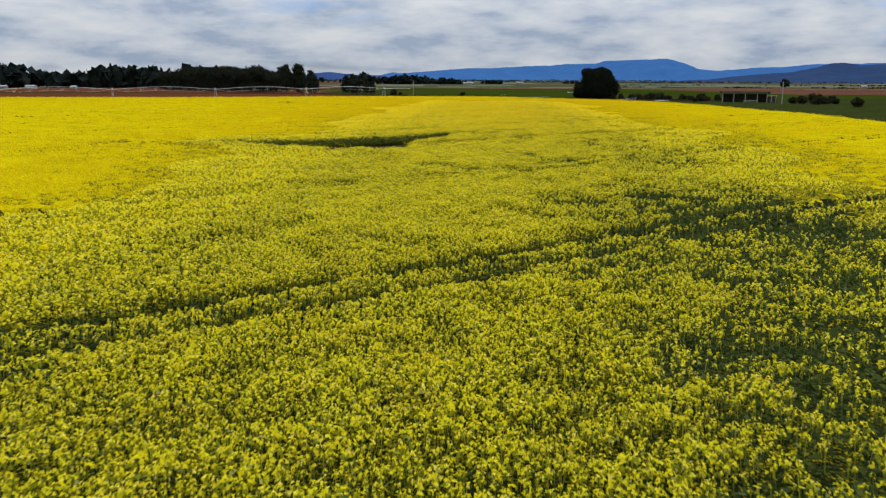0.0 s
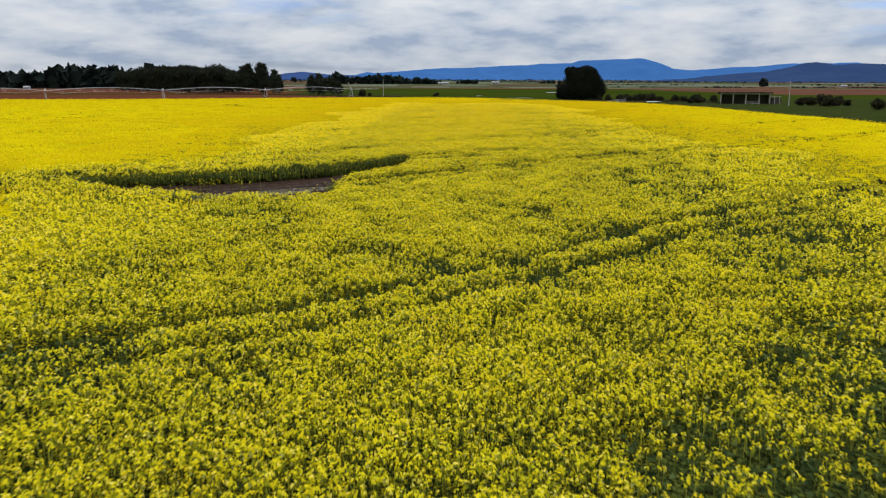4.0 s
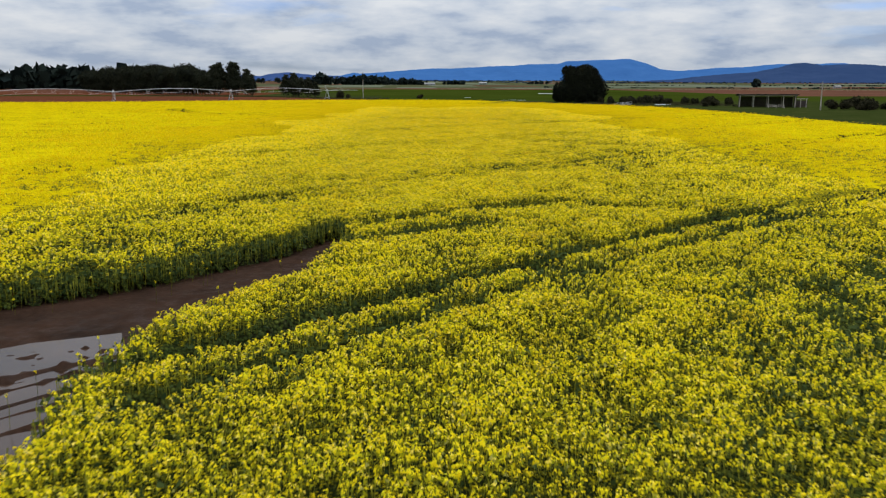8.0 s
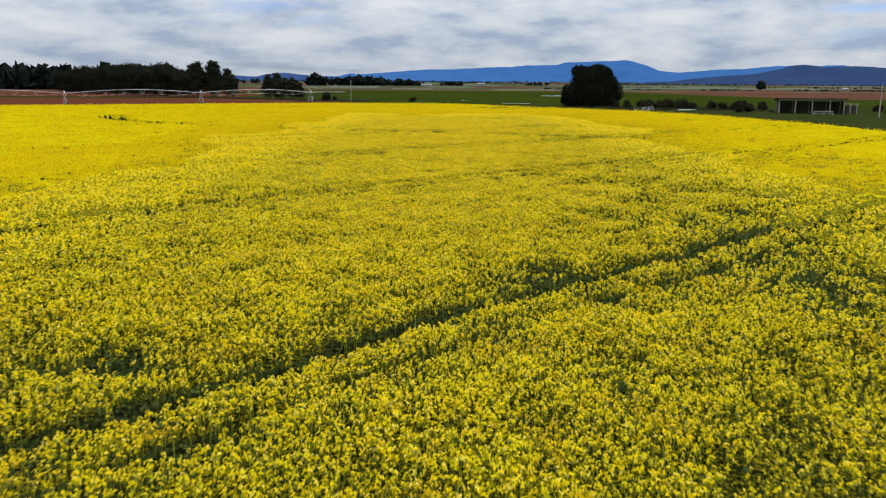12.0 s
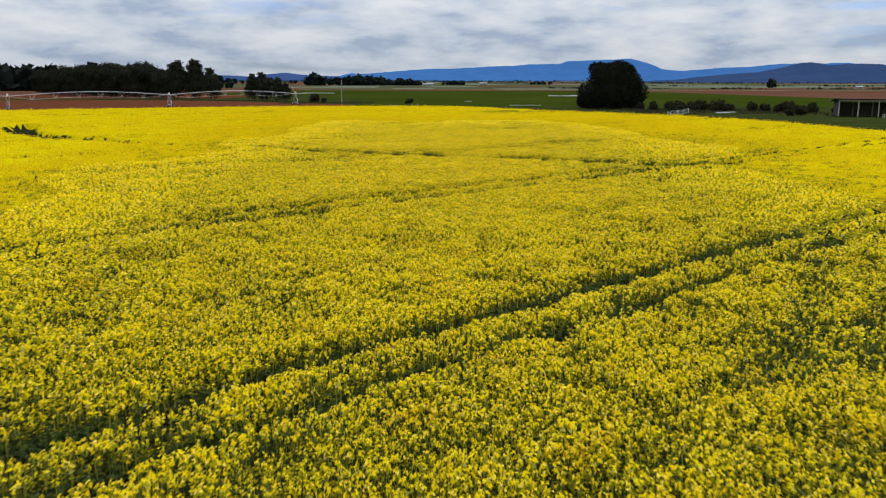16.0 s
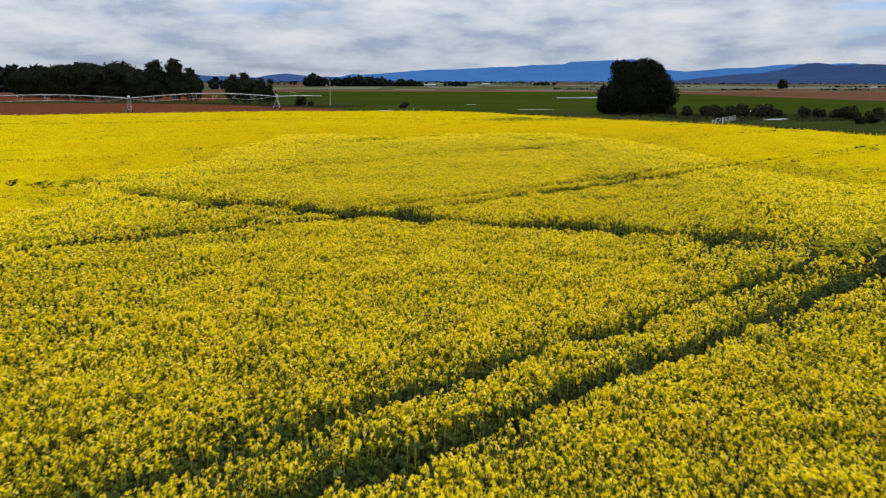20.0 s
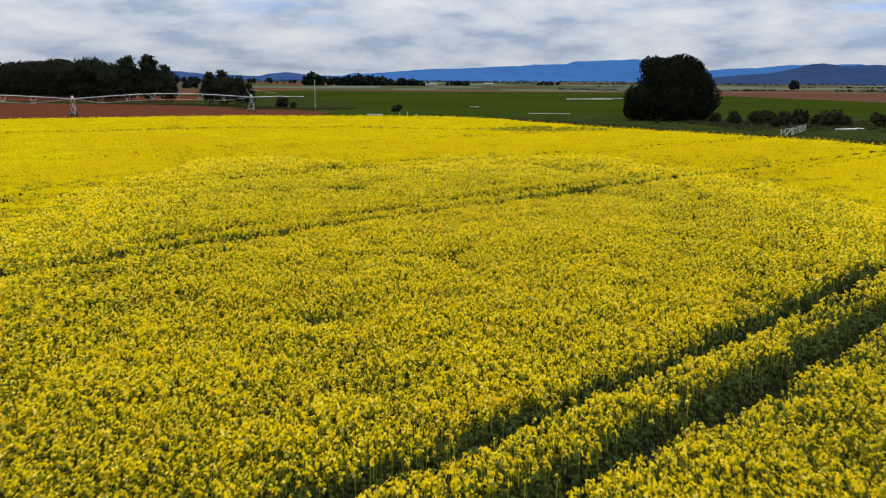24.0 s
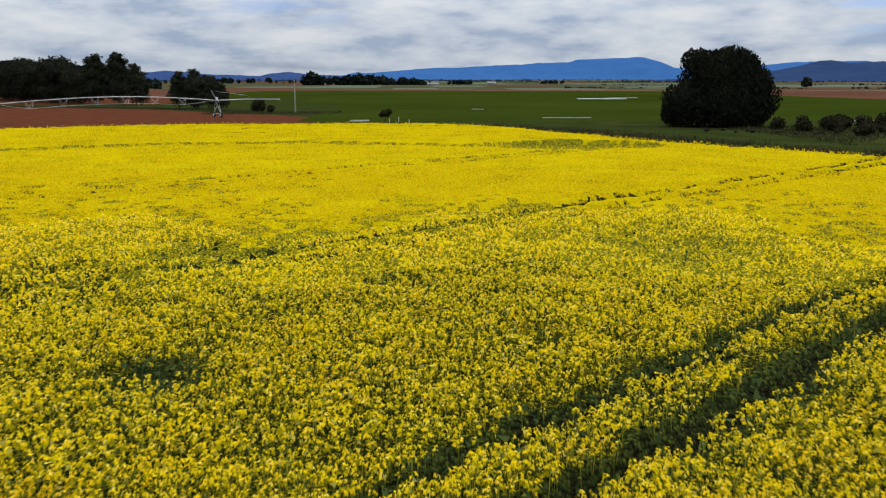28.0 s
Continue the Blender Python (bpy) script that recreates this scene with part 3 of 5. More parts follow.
def ridge(name, profile, reach, depth, mat, label, seed):
    """A range of hills: its skyline by azimuth and elevation in degrees, with spurs and gullies on the slope towards the fields."""
    az = np.linspace(profile[0][0], profile[-1][0], 420)
    el = np.interp(az, [p[0] for p in profile], [p[1] for p in profile])
    el = el + (lattice(az * 3.1, az * 0 + seed, seed) - 0.5) * 0.03 + (lattice(az * 9.0, az * 0, seed + 1) - 0.5) * 0.018
    rows = 16
    v = np.zeros((rows + 1, len(az), 3))
    for r in range(rows + 1):
        k = r / rows                                   # 0 at the foot, 1 on the skyline
        gully = (lattice(az * 0.9 + k * 0.6, az * 0 + k * 1.5, seed + 2) - 0.5) * depth * 0.3 * math.sin(k * math.pi)
        d = reach - depth * (1 - k) + gully
        top = 6.3 + np.tan(np.radians(el)) * reach
        foot = land(0, reach - depth) - 6
        z = foot + (top - foot) * k ** 1.25
        v[r] = np.stack([4.5 + d * np.sin(np.radians(az)), 81.5 + d * np.cos(np.radians(az)), z], -1)
    back = v[-1] * 1.0
    back[:, :2] += 60 * np.stack([np.sin(np.radians(az)), np.cos(np.radians(az))], -1)
    back[:, 2] = 0
    v = np.concatenate([v, back[None]])
    n = len(az)
    i = np.arange((rows + 2) * n).reshape(rows + 2, n)
    f = np.stack([i[:-1, :-1], i[:-1, 1:], i[1:, 1:], i[1:, :-1]], -1).reshape(-1, 4)
    tagged(new(name, mesh_from(name, v, f, mat, True)), label, "mountain", kind="structure")


MESA = [(-35.09, 0.17), (-12.15, 0.35), (-4.22, 0.47), (-3.77, 0.58), (-3.40, 0.65), (-3.03, 0.58), (-0.88, 0.74), (0.43, 0.85), (1.81, 0.93), (3.23, 0.94), (5.10, 1.05), (7.14, 1.13), (8.07, 1.21), (10.09, 1.25), (10.64, 1.43), (11.91, 1.46), (13.36, 1.50), (14.61, 1.57), (15.04, 1.46), (16.05, 1.14), (16.59, 0.89), (17.82, 0.78), (19.20, 0.89), (20.22, 0.99), (21.57, 0.99), (22.88, 1.13), (24.02, 1.19), (26.09, 1.18), (27.33, 1.24), (28.26, 1.07), (33.50, 0.85), (43.30, 0.69)]
HILL = [(13.96, 0.06), (17.50, 0.25), (18.88, 0.43), (20.58, 0.58), (22.25, 0.68), (23.55, 0.92), (24.25, 1.12), (24.63, 1.22), (25.30, 1.25), (25.87, 1.18), (26.26, 1.08), (27.03, 1.14), (27.95, 1.17), (29.70, 1.06), (32.08, 1.05), (34.85, 0.91), (43.30, 0.63)]
RIDGE = [(-40.09, 0.37), (-22.05, 0.46), (-16.36, 0.61), (-15.10, 0.72), (-13.80, 0.62), (-12.06, 0.48), (-10.64, 0.45), (-9.57, 0.41), (-8.78, 0.56), (-7.76, 0.67), (-6.85, 0.56), (-5.94, 0.49), (-4.83, 0.45), (-3.36, 0.30), (1.12, 0.19), (6.36, 0.11)]
build_ground()
ridge("backdrop_range", MESA, 4720, 500, M_MESA, "long flat-topped mountain range beyond the plain, coloured blue for haze", 3)
ridge("backdrop_hill", HILL, 3300, 700, M_HILL, "wooded hill in front of the range, coloured dark blue for haze", 8)
ridge("backdrop_ridge", RIDGE, 3900, 500, M_RIDGE, "low ridge on the horizon, coloured slate blue for haze", 14)


# ---- the crop ----
def head_shapes(rng, kinds, count, tall=0.040):
    """Flower heads: a dome of florets over a tapering raceme, about 0.09 m across and 0.13 m tall; three corners a floret."""
    out = []
    for _ in range(kinds):
        a = rng.uniform(0, 2 * np.pi, count) + np.arange(count) * 2.4
        k = (np.arange(count) + rng.random(count)) / count          # 0 on the tip, 1 at the lowest florets
        r = 0.014 + 0.036 * np.sqrt(np.minimum(k * 1.6, 1.0)) * rng.uniform(0.7, 1.15, count)
        c = np.stack([r * np.cos(a), r * np.sin(a), 0.040 - 2.7 * tall * k ** 1.7], 1)
        nrm = np.stack([np.cos(a) * (0.4 + k), np.sin(a) * (0.4 + k), 1.1 - 0.8 * k], 1) + rng.normal(size=(count, 3)) * 0.3
        nrm /= np.linalg.norm(nrm, axis=1)[:, None]
        u = np.cross(nrm, directions(rng, count))
        u /= np.linalg.norm(u, axis=1)[:, None]
        w = np.cross(nrm, u)
        size = rng.uniform(0.027, 0.038, (count, 1)) * (0.85 + 0.55 * k[:, None])
        out.append(np.stack([c + u * size, c + (-0.5 * u + 0.87 * w) * size, c + (-0.5 * u - 0.87 * w) * size], 1).reshape(-1, 3))
    return np.array(out)


def scatter(rng, spacing, keep):
    """Jittered points over the field at that spacing, where keep(x, y) says so."""
    xs, ys = np.arange(-170, 68, spacing), np.arange(8, 339, spacing)
    made = []
    for block in np.array_split(ys, max(1, len(ys) * len(xs) // 400000)):
        gx, gy = np.meshgrid(xs, block)
        x = gx.ravel() + rng.uniform(-0.5, 0.5, gx.size) * spacing
        y = gy.ravel() + rng.uniform(-0.5, 0.5, gx.size) * spacing
        m = keep(x, y)
        made.append(np.stack([x[m], y[m]], 1))
    return np.concatenate(made)


def in_sight(x, y):
    """Ground that can come into the camera's view at some time."""
    return (np.abs(x - 0.060 * y) < 5.0 + 0.62 * np.maximum(y, 0)) & (y > 8.5)


def triangles(centre, u, w):
    """Verts of pointed leaves: a base 2 w wide, a tip at u."""
    return np.stack([centre - u * 0.6 - w, centre - u * 0.6 + w, centre + u], 1).reshape(-1, 3)


def crop_heads():
    rng = np.random.default_rng(21)
    vs, tones, stems, leaves = [], [], [], []
    # distance, spacing, florets a head, size, unevenness of height, share with pods and stem, leaves a head
    bands = [(0, 15, 0.122, 6, 0.92, 0.050, 0.85, 1.5), (15, 24, 0.155, 5, 1.12, 0.050, 0.5, 1.0), (24, 38, 0.22, 4, 1.5, 0.045, 0.2, 0.3), (38, 62, 0.31, 4, 1.4, 0.04, 0.0, 0.0),
             (62, 100, 0.62, 4, 1.6, 0.03, 0.0, 0.0), (100, 400, 1.1, 3, 1.6, 0.02, 0.0, 0.0)]
    for lo, hi, spacing, petals, size, uneven, stalk, leafage in bands:
        def keep(x, y):
            d = nearest(x, y)
            m = (d >= lo) & (d < hi) & in_sight(x, y)
            m[m] = inside_of(x[m], y[m], FIELD)
            return m
        p = scatter(rng, spacing, keep)
        x, y = p.T
        bare, thick, _ = vigour(x, y)
        # plants close up in clumps of half a metre to a metre, with openings between them
        plant = lattice(x * 1.25, y * 1.25, 83) * 0.45 + lattice(x * 3.1, y * 3.1, 87) * 0.35 + lattice(x * 7.5, y * 7.5, 89) * 0.2
        if hi <= 38:
            grow = 0.53 + (rng.random(len(x)) - 0.5) * 0.55 + (0.52 - plant) * 1.15
        else:
            grow = rng.random(len(x)) + (0.5 - plant) * 0.2
        ok = (bare > np.where((y > 276) & (hi > 38), 0.25, 0.0)) & (grow < thick * (1.09 if hi <= 24 else 1.15) * np.clip(0.35 + bare * 1.6, 0, 1))
        if leafage:
            # leaves fill the space under the heads, in the thin patches too
            pick = rng.integers(0, len(x), int(len(x) * leafage * 0.62))
            pick = pick[(bare[pick] > 0.0) & ((thick[pick] < 0.62) | (bare[pick] < 0.5) | (rng.random(len(pick)) < 0.2))]
            n = len(pick)
            high = rng.beta(2.0, 1.3, n) * 0.50
            leaves.append(np.stack([x[pick] + rng.normal(size=n) * 0.07, y[pick] + rng.normal(size=n) * 0.07, 0.36 + high - 0.14 * np.exp(-bare[pick] / 0.3), np.full(n, 1.0 if hi < 20 else 1.3 if hi < 30 else 1.6)], 1))
        x, y, bare, thick, plant = x[ok], y[ok], bare[ok], thick[ok], plant[ok]
        roll_ = lattice(x * 0.35, y * 0.35, 41) * 0.12 + lattice(x * 1.7, y * 1.7, 43) * 0.07
        z = 0.94 + roll_ + rng.normal(size=len(x)) * uneven - 0.20 * np.exp(-bare / 0.28) - 0.12 * (1 - thick) + (plant - 0.5) * 0.22
        shapes = head_shapes(rng, 40, petals)
        k = rng.integers(0, 40, len(x))
        a = rng.uniform(0, 2 * np.pi, len(x))
        s = size * rng.uniform(0.70, 1.22, len(x)) * (0.76 + 0.26 * thick) * np.clip(0.84 + (plant - 0.32) * 1.1, 0.84, 1.28)
        t = shapes[k] * s[:, None, None]
        c, sn = np.cos(a)[:, None], np.sin(a)[:, None]
        v = np.stack([t[..., 0] * c - t[..., 1] * sn + x[:, None], t[..., 0] * sn + t[..., 1] * c + y[:, None], t[..., 2] + z[:, None]], -1)
        vs.append(v.reshape(-1, 3))
        # the lowest florets of a head are still closed, or already pods
        low = np.full(petals, 0 if hi <= 38 else 2, np.int32)
        low[math.ceil(petals * 0.55):] = 1 if hi <= 38 else 2
        tones.append(np.where(rng.random((len(x), petals)) < 0.85, np.tile(low, (len(x), 1)), low[0]).ravel())
        if stalk:
            some = rng.random(len(x)) < stalk
            stems.append(np.stack([x, y, z, bare], 1)[some])
    v = np.concatenate(vs)
    crop = new("canola_crop", mesh_from("canola_crop", v, np.arange(len(v)).reshape(-1, 3), [M_FLOWER, M_BUD, M_FARHEAD]))
    crop.data.polygons.foreach_set("material_index", np.concatenate(tones).astype(np.int32))
    tagged(crop, "dense field of yellow flowering canola on green stems", "crop", kind="stuff")

    # stems under the heads, whole to the ground where the crop stands open
    s = np.concatenate(stems)
    e = scatter(rng, 0.12, lambda x, y: (nearest(x, y) < 36) & in_sight(x, y) & beside_water(x, y))
    eb = vigour(e[:, 0], e[:, 1])[2]
    e, eb = e[(eb > -0.1) & (eb < 0.7)], eb[(eb > -0.1) & (eb < 0.7)]
    s = np.concatenate([s, np.column_stack([e, rng.uniform(0.45, 0.9, len(e)), eb])])
    n = len(s)
    foot = np.where(s[:, 3] < 0.7, 0.0, s[:, 2] - 0.42)
    a = rng.uniform(0, np.pi, n)
    lean = rng.normal(size=(n, 2)) * 0.05
    top = np.stack([s[:, 0], s[:, 1], s[:, 2]], 1)
    low = np.stack([s[:, 0] + lean[:, 0], s[:, 1] + lean[:, 1], foot], 1)
    w = np.stack([np.cos(a), np.sin(a), 0 * a], 1) * 0.011
    sv = np.stack([low, top + w, top - w], 1).reshape(-1, 3)
    # green pods and buds that spread from the stem below the florets
    pod = s[rng.random(n) < 0.75]
    n = len(pod)
    a = rng.uniform(0, 2 * np.pi, n)
    out = np.stack([np.cos(a), np.sin(a), rng.uniform(-0.3, 0.9, n)], 1) * rng.uniform(0.045, 0.075, (n, 1))
    side = np.stack([-np.sin(a), np.cos(a), rng.normal(size=n) * 0.5], 1) * rng.uniform(0.012, 0.026, (n, 1))
    pv = triangles(pod[:, :3] - np.column_stack([0 * a, 0 * a, rng.uniform(0.08, 0.26, n)]), out, side)
    sv = np.concatenate([sv, pv])
    stem = part("stem", mesh_from("stem", sv, np.arange(len(sv)).reshape(-1, 3), M_STEM), crop, "thin green stems with pods")
    tagged(stem, kind="stuff")

    # leaves: under the canopy, and thick on the walls beside bare ground
    edge = scatter(rng, 0.16, lambda x, y: (nearest(x, y) < 32) & in_sight(x, y) & near_gap(x, y))
    b, _, _ = vigour(edge[:, 0], edge[:, 1])
    edge = edge[(b > -0.05) & (b < 0.6)]
    edge = edge[rng.random(len(edge)) < np.where(beside_water(edge[:, 0], edge[:, 1]), 1.0, 0.20)]
    wall = np.concatenate([np.column_stack([edge + rng.normal(size=edge.shape) * 0.05, rng.uniform(0.06, 0.80, len(edge)), np.full(len(edge), 1.0)]) for _ in range(4)])
    lv = np.concatenate(leaves + [wall])
    n = len(lv)
    nrm = directions(rng, n) * 0.8 + (0, 0, 0.7)
    nrm /= np.linalg.norm(nrm, axis=1)[:, None]
    u = np.cross(nrm, directions(rng, n))
    u /= np.linalg.norm(u, axis=1)[:, None]
    q = np.cross(nrm, u)
    size = (rng.uniform(0.035, 0.080, n) * lv[:, 3])[:, None]
    qv = triangles(lv[:, :3], u * size * 1.5, q * size * 0.75)
    tagged(part("leaf", mesh_from("leaf", qv, np.arange(len(qv)).reshape(-1, 3), M_LEAF), crop, "blue-green lower leaves"), kind="stuff")
    return crop


def beside_water(x, y):
    d = seg_distance(x, y, PUDDLE + PUDDLE[:1])
    for pts, half, _ in DITCHES[1:4]:
        d = np.minimum(d, seg_distance(x, y, pts) - half)
    return d < 1.2


def near_gap(x, y):
    """A quick test for ground beside the puddle, the ditches and the wheel lines."""
    d = seg_distance(x, y, PUDDLE + PUDDLE[:1])
    for pts, half, _ in DITCHES:
        d = np.minimum(d, seg_distance(x, y, pts) - half)
    for pts, half, _, _, _, side in TRAMS:
        for ox, oy in ((0, 0), (TWIN[0] * side, TWIN[1] * side)):
            d = np.minimum(d, seg_distance(x, y, [(px + ox, py + oy) for px, py in pts]) - half)
    return d < 1.1


def crop_floor_sheet(crop):
    """The closed leaf layer below the heads, open over mud and low in the wheel lines; farther off it is the canopy itself."""
    for name, cell, lo, hi in (("undergrowth", 0.32, 0, 27), ("canopy", 0.55, 25.5, 128), ("canopy", 1.5, 126, 500)):
        xs, ys = np.arange(-212 if cell > 1 else -175, 69, cell), np.arange(-72 if cell > 1 else 7, 340, cell)
        gx, gy = np.meshgrid(xs, ys)
        d = nearest(gx, gy)
        face = (d >= lo) & (d < hi) & in_sight(gx, gy)
        if cell > 1:
            face |= ~in_sight(gx, gy)
        face = face[:-1, :-1]
        fx, fy = (gx[:-1, :-1] + cell / 2)[face], (gy[:-1, :-1] + cell / 2)[face]
        bare, thick, wet = vigour(fx, fy)
        good = inside_of(fx, fy, FIELD) & ((wet > min(cell, 0.6) * 0.3) | ((nearest(fx, fy) > 45) & (fy > 200)))
        r, c = np.nonzero(face)
        r, c = r[good], c[good]
        dn = nearest(fx[good], fy[good])
        open_ = bare[good] < np.where((dn > 40) & (fy[good] < 276), 0.12, np.where(dn > 40, 0.35, 0.16))
        mottle = lattice(fx[good] * 3.1, fy[good] * 3.1, 71) * 0.6 + lattice(fx[good] * 0.8, fy[good] * 0.8, 73) * 0.4
        half_open = np.zeros(len(dn), bool)
        if name == "canopy":
            half_open = mottle > np.clip((dn - 20) / 44, 0, 1.2) * (0.45 + 0.65 * thick[good])
        else:
            half_open = (thick[good] < 0.35 + 0.4 * mottle) | (bare[good] < 0.55)
        nx = len(xs)
        idx = np.stack([r * nx + c, r * nx + c + 1, (r + 1) * nx + c + 1, (r + 1) * nx + c], 1)
        used, inv = np.unique(idx.ravel(), return_inverse=True)
        ux, uy = gx.ravel()[used], gy.ravel()[used]
        b, t, w = vigour(ux, uy)
        rise = np.clip((nearest(ux, uy) - 26) / 44, 0, 1)
        z = 0.46 + lattice(ux * 2.3, uy * 2.3, 51) * (0.26 - 0.12 * rise) + lattice(ux * 0.35, uy * 0.35, 41) * 0.14 - 0.30 * np.clip(0.75 - t, 0, 1) + 0.23 * rise
        k = np.clip(b / 0.42 + 0.25, 0, 1)
        z = 0.10 + (z - 0.10) * k * k * (3 - 2 * k)
        z *= np.clip(w / 0.35, 0.05, 1)
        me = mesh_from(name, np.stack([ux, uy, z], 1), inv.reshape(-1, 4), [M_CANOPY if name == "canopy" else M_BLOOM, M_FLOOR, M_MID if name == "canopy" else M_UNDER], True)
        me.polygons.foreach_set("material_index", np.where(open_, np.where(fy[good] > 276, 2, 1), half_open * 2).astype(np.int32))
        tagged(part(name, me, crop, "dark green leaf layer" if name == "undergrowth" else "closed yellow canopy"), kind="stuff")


crop = crop_heads()
crop_floor_sheet(crop)


# ---- flooded hollow ----
def build_hollow():
    cell = 0.12
    xs, ys = np.arange(-20, 2.4, cell), np.arange(67, 93, cell)
    gx, gy = np.meshgrid(xs, ys)
    inside = inside_of(gx, gy, PUDDLE)
    d = seg_distance(gx, gy, PUDDLE + PUDDLE[:1])
    depth = np.where(inside, d, -d)
    # wheel ruts run slantwise through the water: crests of mud, with churned clods beside them
    across = gy - 0.85 * gx + (lattice(gx * 0.5, gy * 0.5, 59) - 0.5) * 0.5
    shore = np.where(inside_of(gx, gy, WATER), 0.0, 1.0) * np.clip(seg_distance(gx, gy, WATER[:8]) / 0.5, 0, 1)
    rut = sum(h * np.exp(-((across - c) / w) ** 2) for c, w, h in ((76.5, 0.22, 0.8), (77.6, 0.18, 0.9), (78.4, 0.20, 1.2), (79.6, 0.16, 0.8), (80.6, 0.24, 1.1)))
    churn = np.clip((across - 79.0) / 0.5, 0, 1) * np.clip((83.2 - across) / 1.0, 0, 1) * (1 - shore)
    clod = np.clip(lattice(gx * 4.1, gy * 4.1, 67) * 0.65 + lattice(gx * 8.3, gy * 8.3, 69) * 0.35 - 0.50, 0, 1) * 0.34 * churn
    z = 0.062 - 0.06 * np.clip(depth / 0.8, -0.4, 1) + (lattice(gx * 0.8, gy * 0.8, 61) - 0.5) * 0.02 + shore * np.clip(depth / 0.4, 0, 1) * 0.062 + (1 - shore) * rut * 0.088 * (0.7 + 0.5 * lattice(gx * 1.3, gy * 1.3, 63)) + clod
    z = np.maximum(z, 0.004)
    ok = (depth > -1.2)[:-1, :-1]
    nx = len(xs)
    i = np.arange(gx.size).reshape(gx.shape)
    f = np.stack([i[:-1, :-1], i[:-1, 1:], i[1:, 1:], i[1:, :-1]], -1)[ok]
    tagged(new("mud", mesh_from("mud", np.stack([gx, gy, z], -1), f, M_MUD, True)), "wet brown mud with wheel ruts in a drowned hollow", "mud", kind="structure")
    bm = bmesh.new()
    bm.faces.new([bm.verts.new((px, py, 0.048)) for px, py in WATER])
    bmesh.ops.triangulate(bm, faces=bm.faces[:])
    tagged(new("water", bm_mesh("water", bm, M_WATER)), "shallow brown rain water standing in the crop", "puddle", kind="structure")
    for px, py, a, b, turn in POOLS:
        if py > 276:                                  # dry bare soil
            continue
        bm = bmesh.new()
        ring = []
        for k in range(20):
            th = k * math.tau / 20
            r = 1.4 + 0.2 * math.sin(3 * th + px)
            ex, ey = a * r * math.cos(th), b * r * math.sin(th)
            ring.append(bm.verts.new((px + ex * math.cos(turn) - ey * math.sin(turn), py + ex * math.sin(turn) + ey * math.cos(turn), 0.012)))
        bm.faces.new(ring)
        tagged(new("mud", bm_mesh("mud", bm, M_MUD)), "bare wet mud in a gap of the crop", "mud", kind="structure")


def stray_plants(crop):
    """Single canola plants that stand in the shallow water."""
    rng = np.random.default_rng(77)
    p = np.column_stack([rng.uniform(-16, 1, 900), rng.uniform(68, 91, 900)])
    b, _, _ = vigour(p[:, 0], p[:, 1])
    p = p[(b < -0.15) & (b > -3.2) & (rng.random(len(p)) < np.exp((b + 0.1) / 0.7) * 0.8)]
    island_ = np.column_stack([-10.3 + rng.normal(size=40) * 1.2, 77.0 + rng.normal(size=40) * 0.45])
    p = np.concatenate([p, island_])
    z = rng.uniform(0.4, 0.85, len(p))
    shapes = head_shapes(rng, 12, 8) * 0.55
    v = shapes[rng.integers(0, 12, len(p))] + np.column_stack([p, z])[:, None]
    part("stray_head", mesh_from("stray_head", v.reshape(-1, 3), np.arange(v.size // 3).reshape(-1, 3), M_FLOWER), crop, "sparse flower heads over the water")
    runs = [([(x, y, 0.0), (x + 0.02, y + 0.01, h * 0.6), (x, y, h)], 0.006) for (x, y), h in zip(p, z)]
    part("stray_stem", tubes("stray_stem", runs, M_STEM, 3), crop, "thin stems in the water")


build_hollow()
stray_plants(crop)


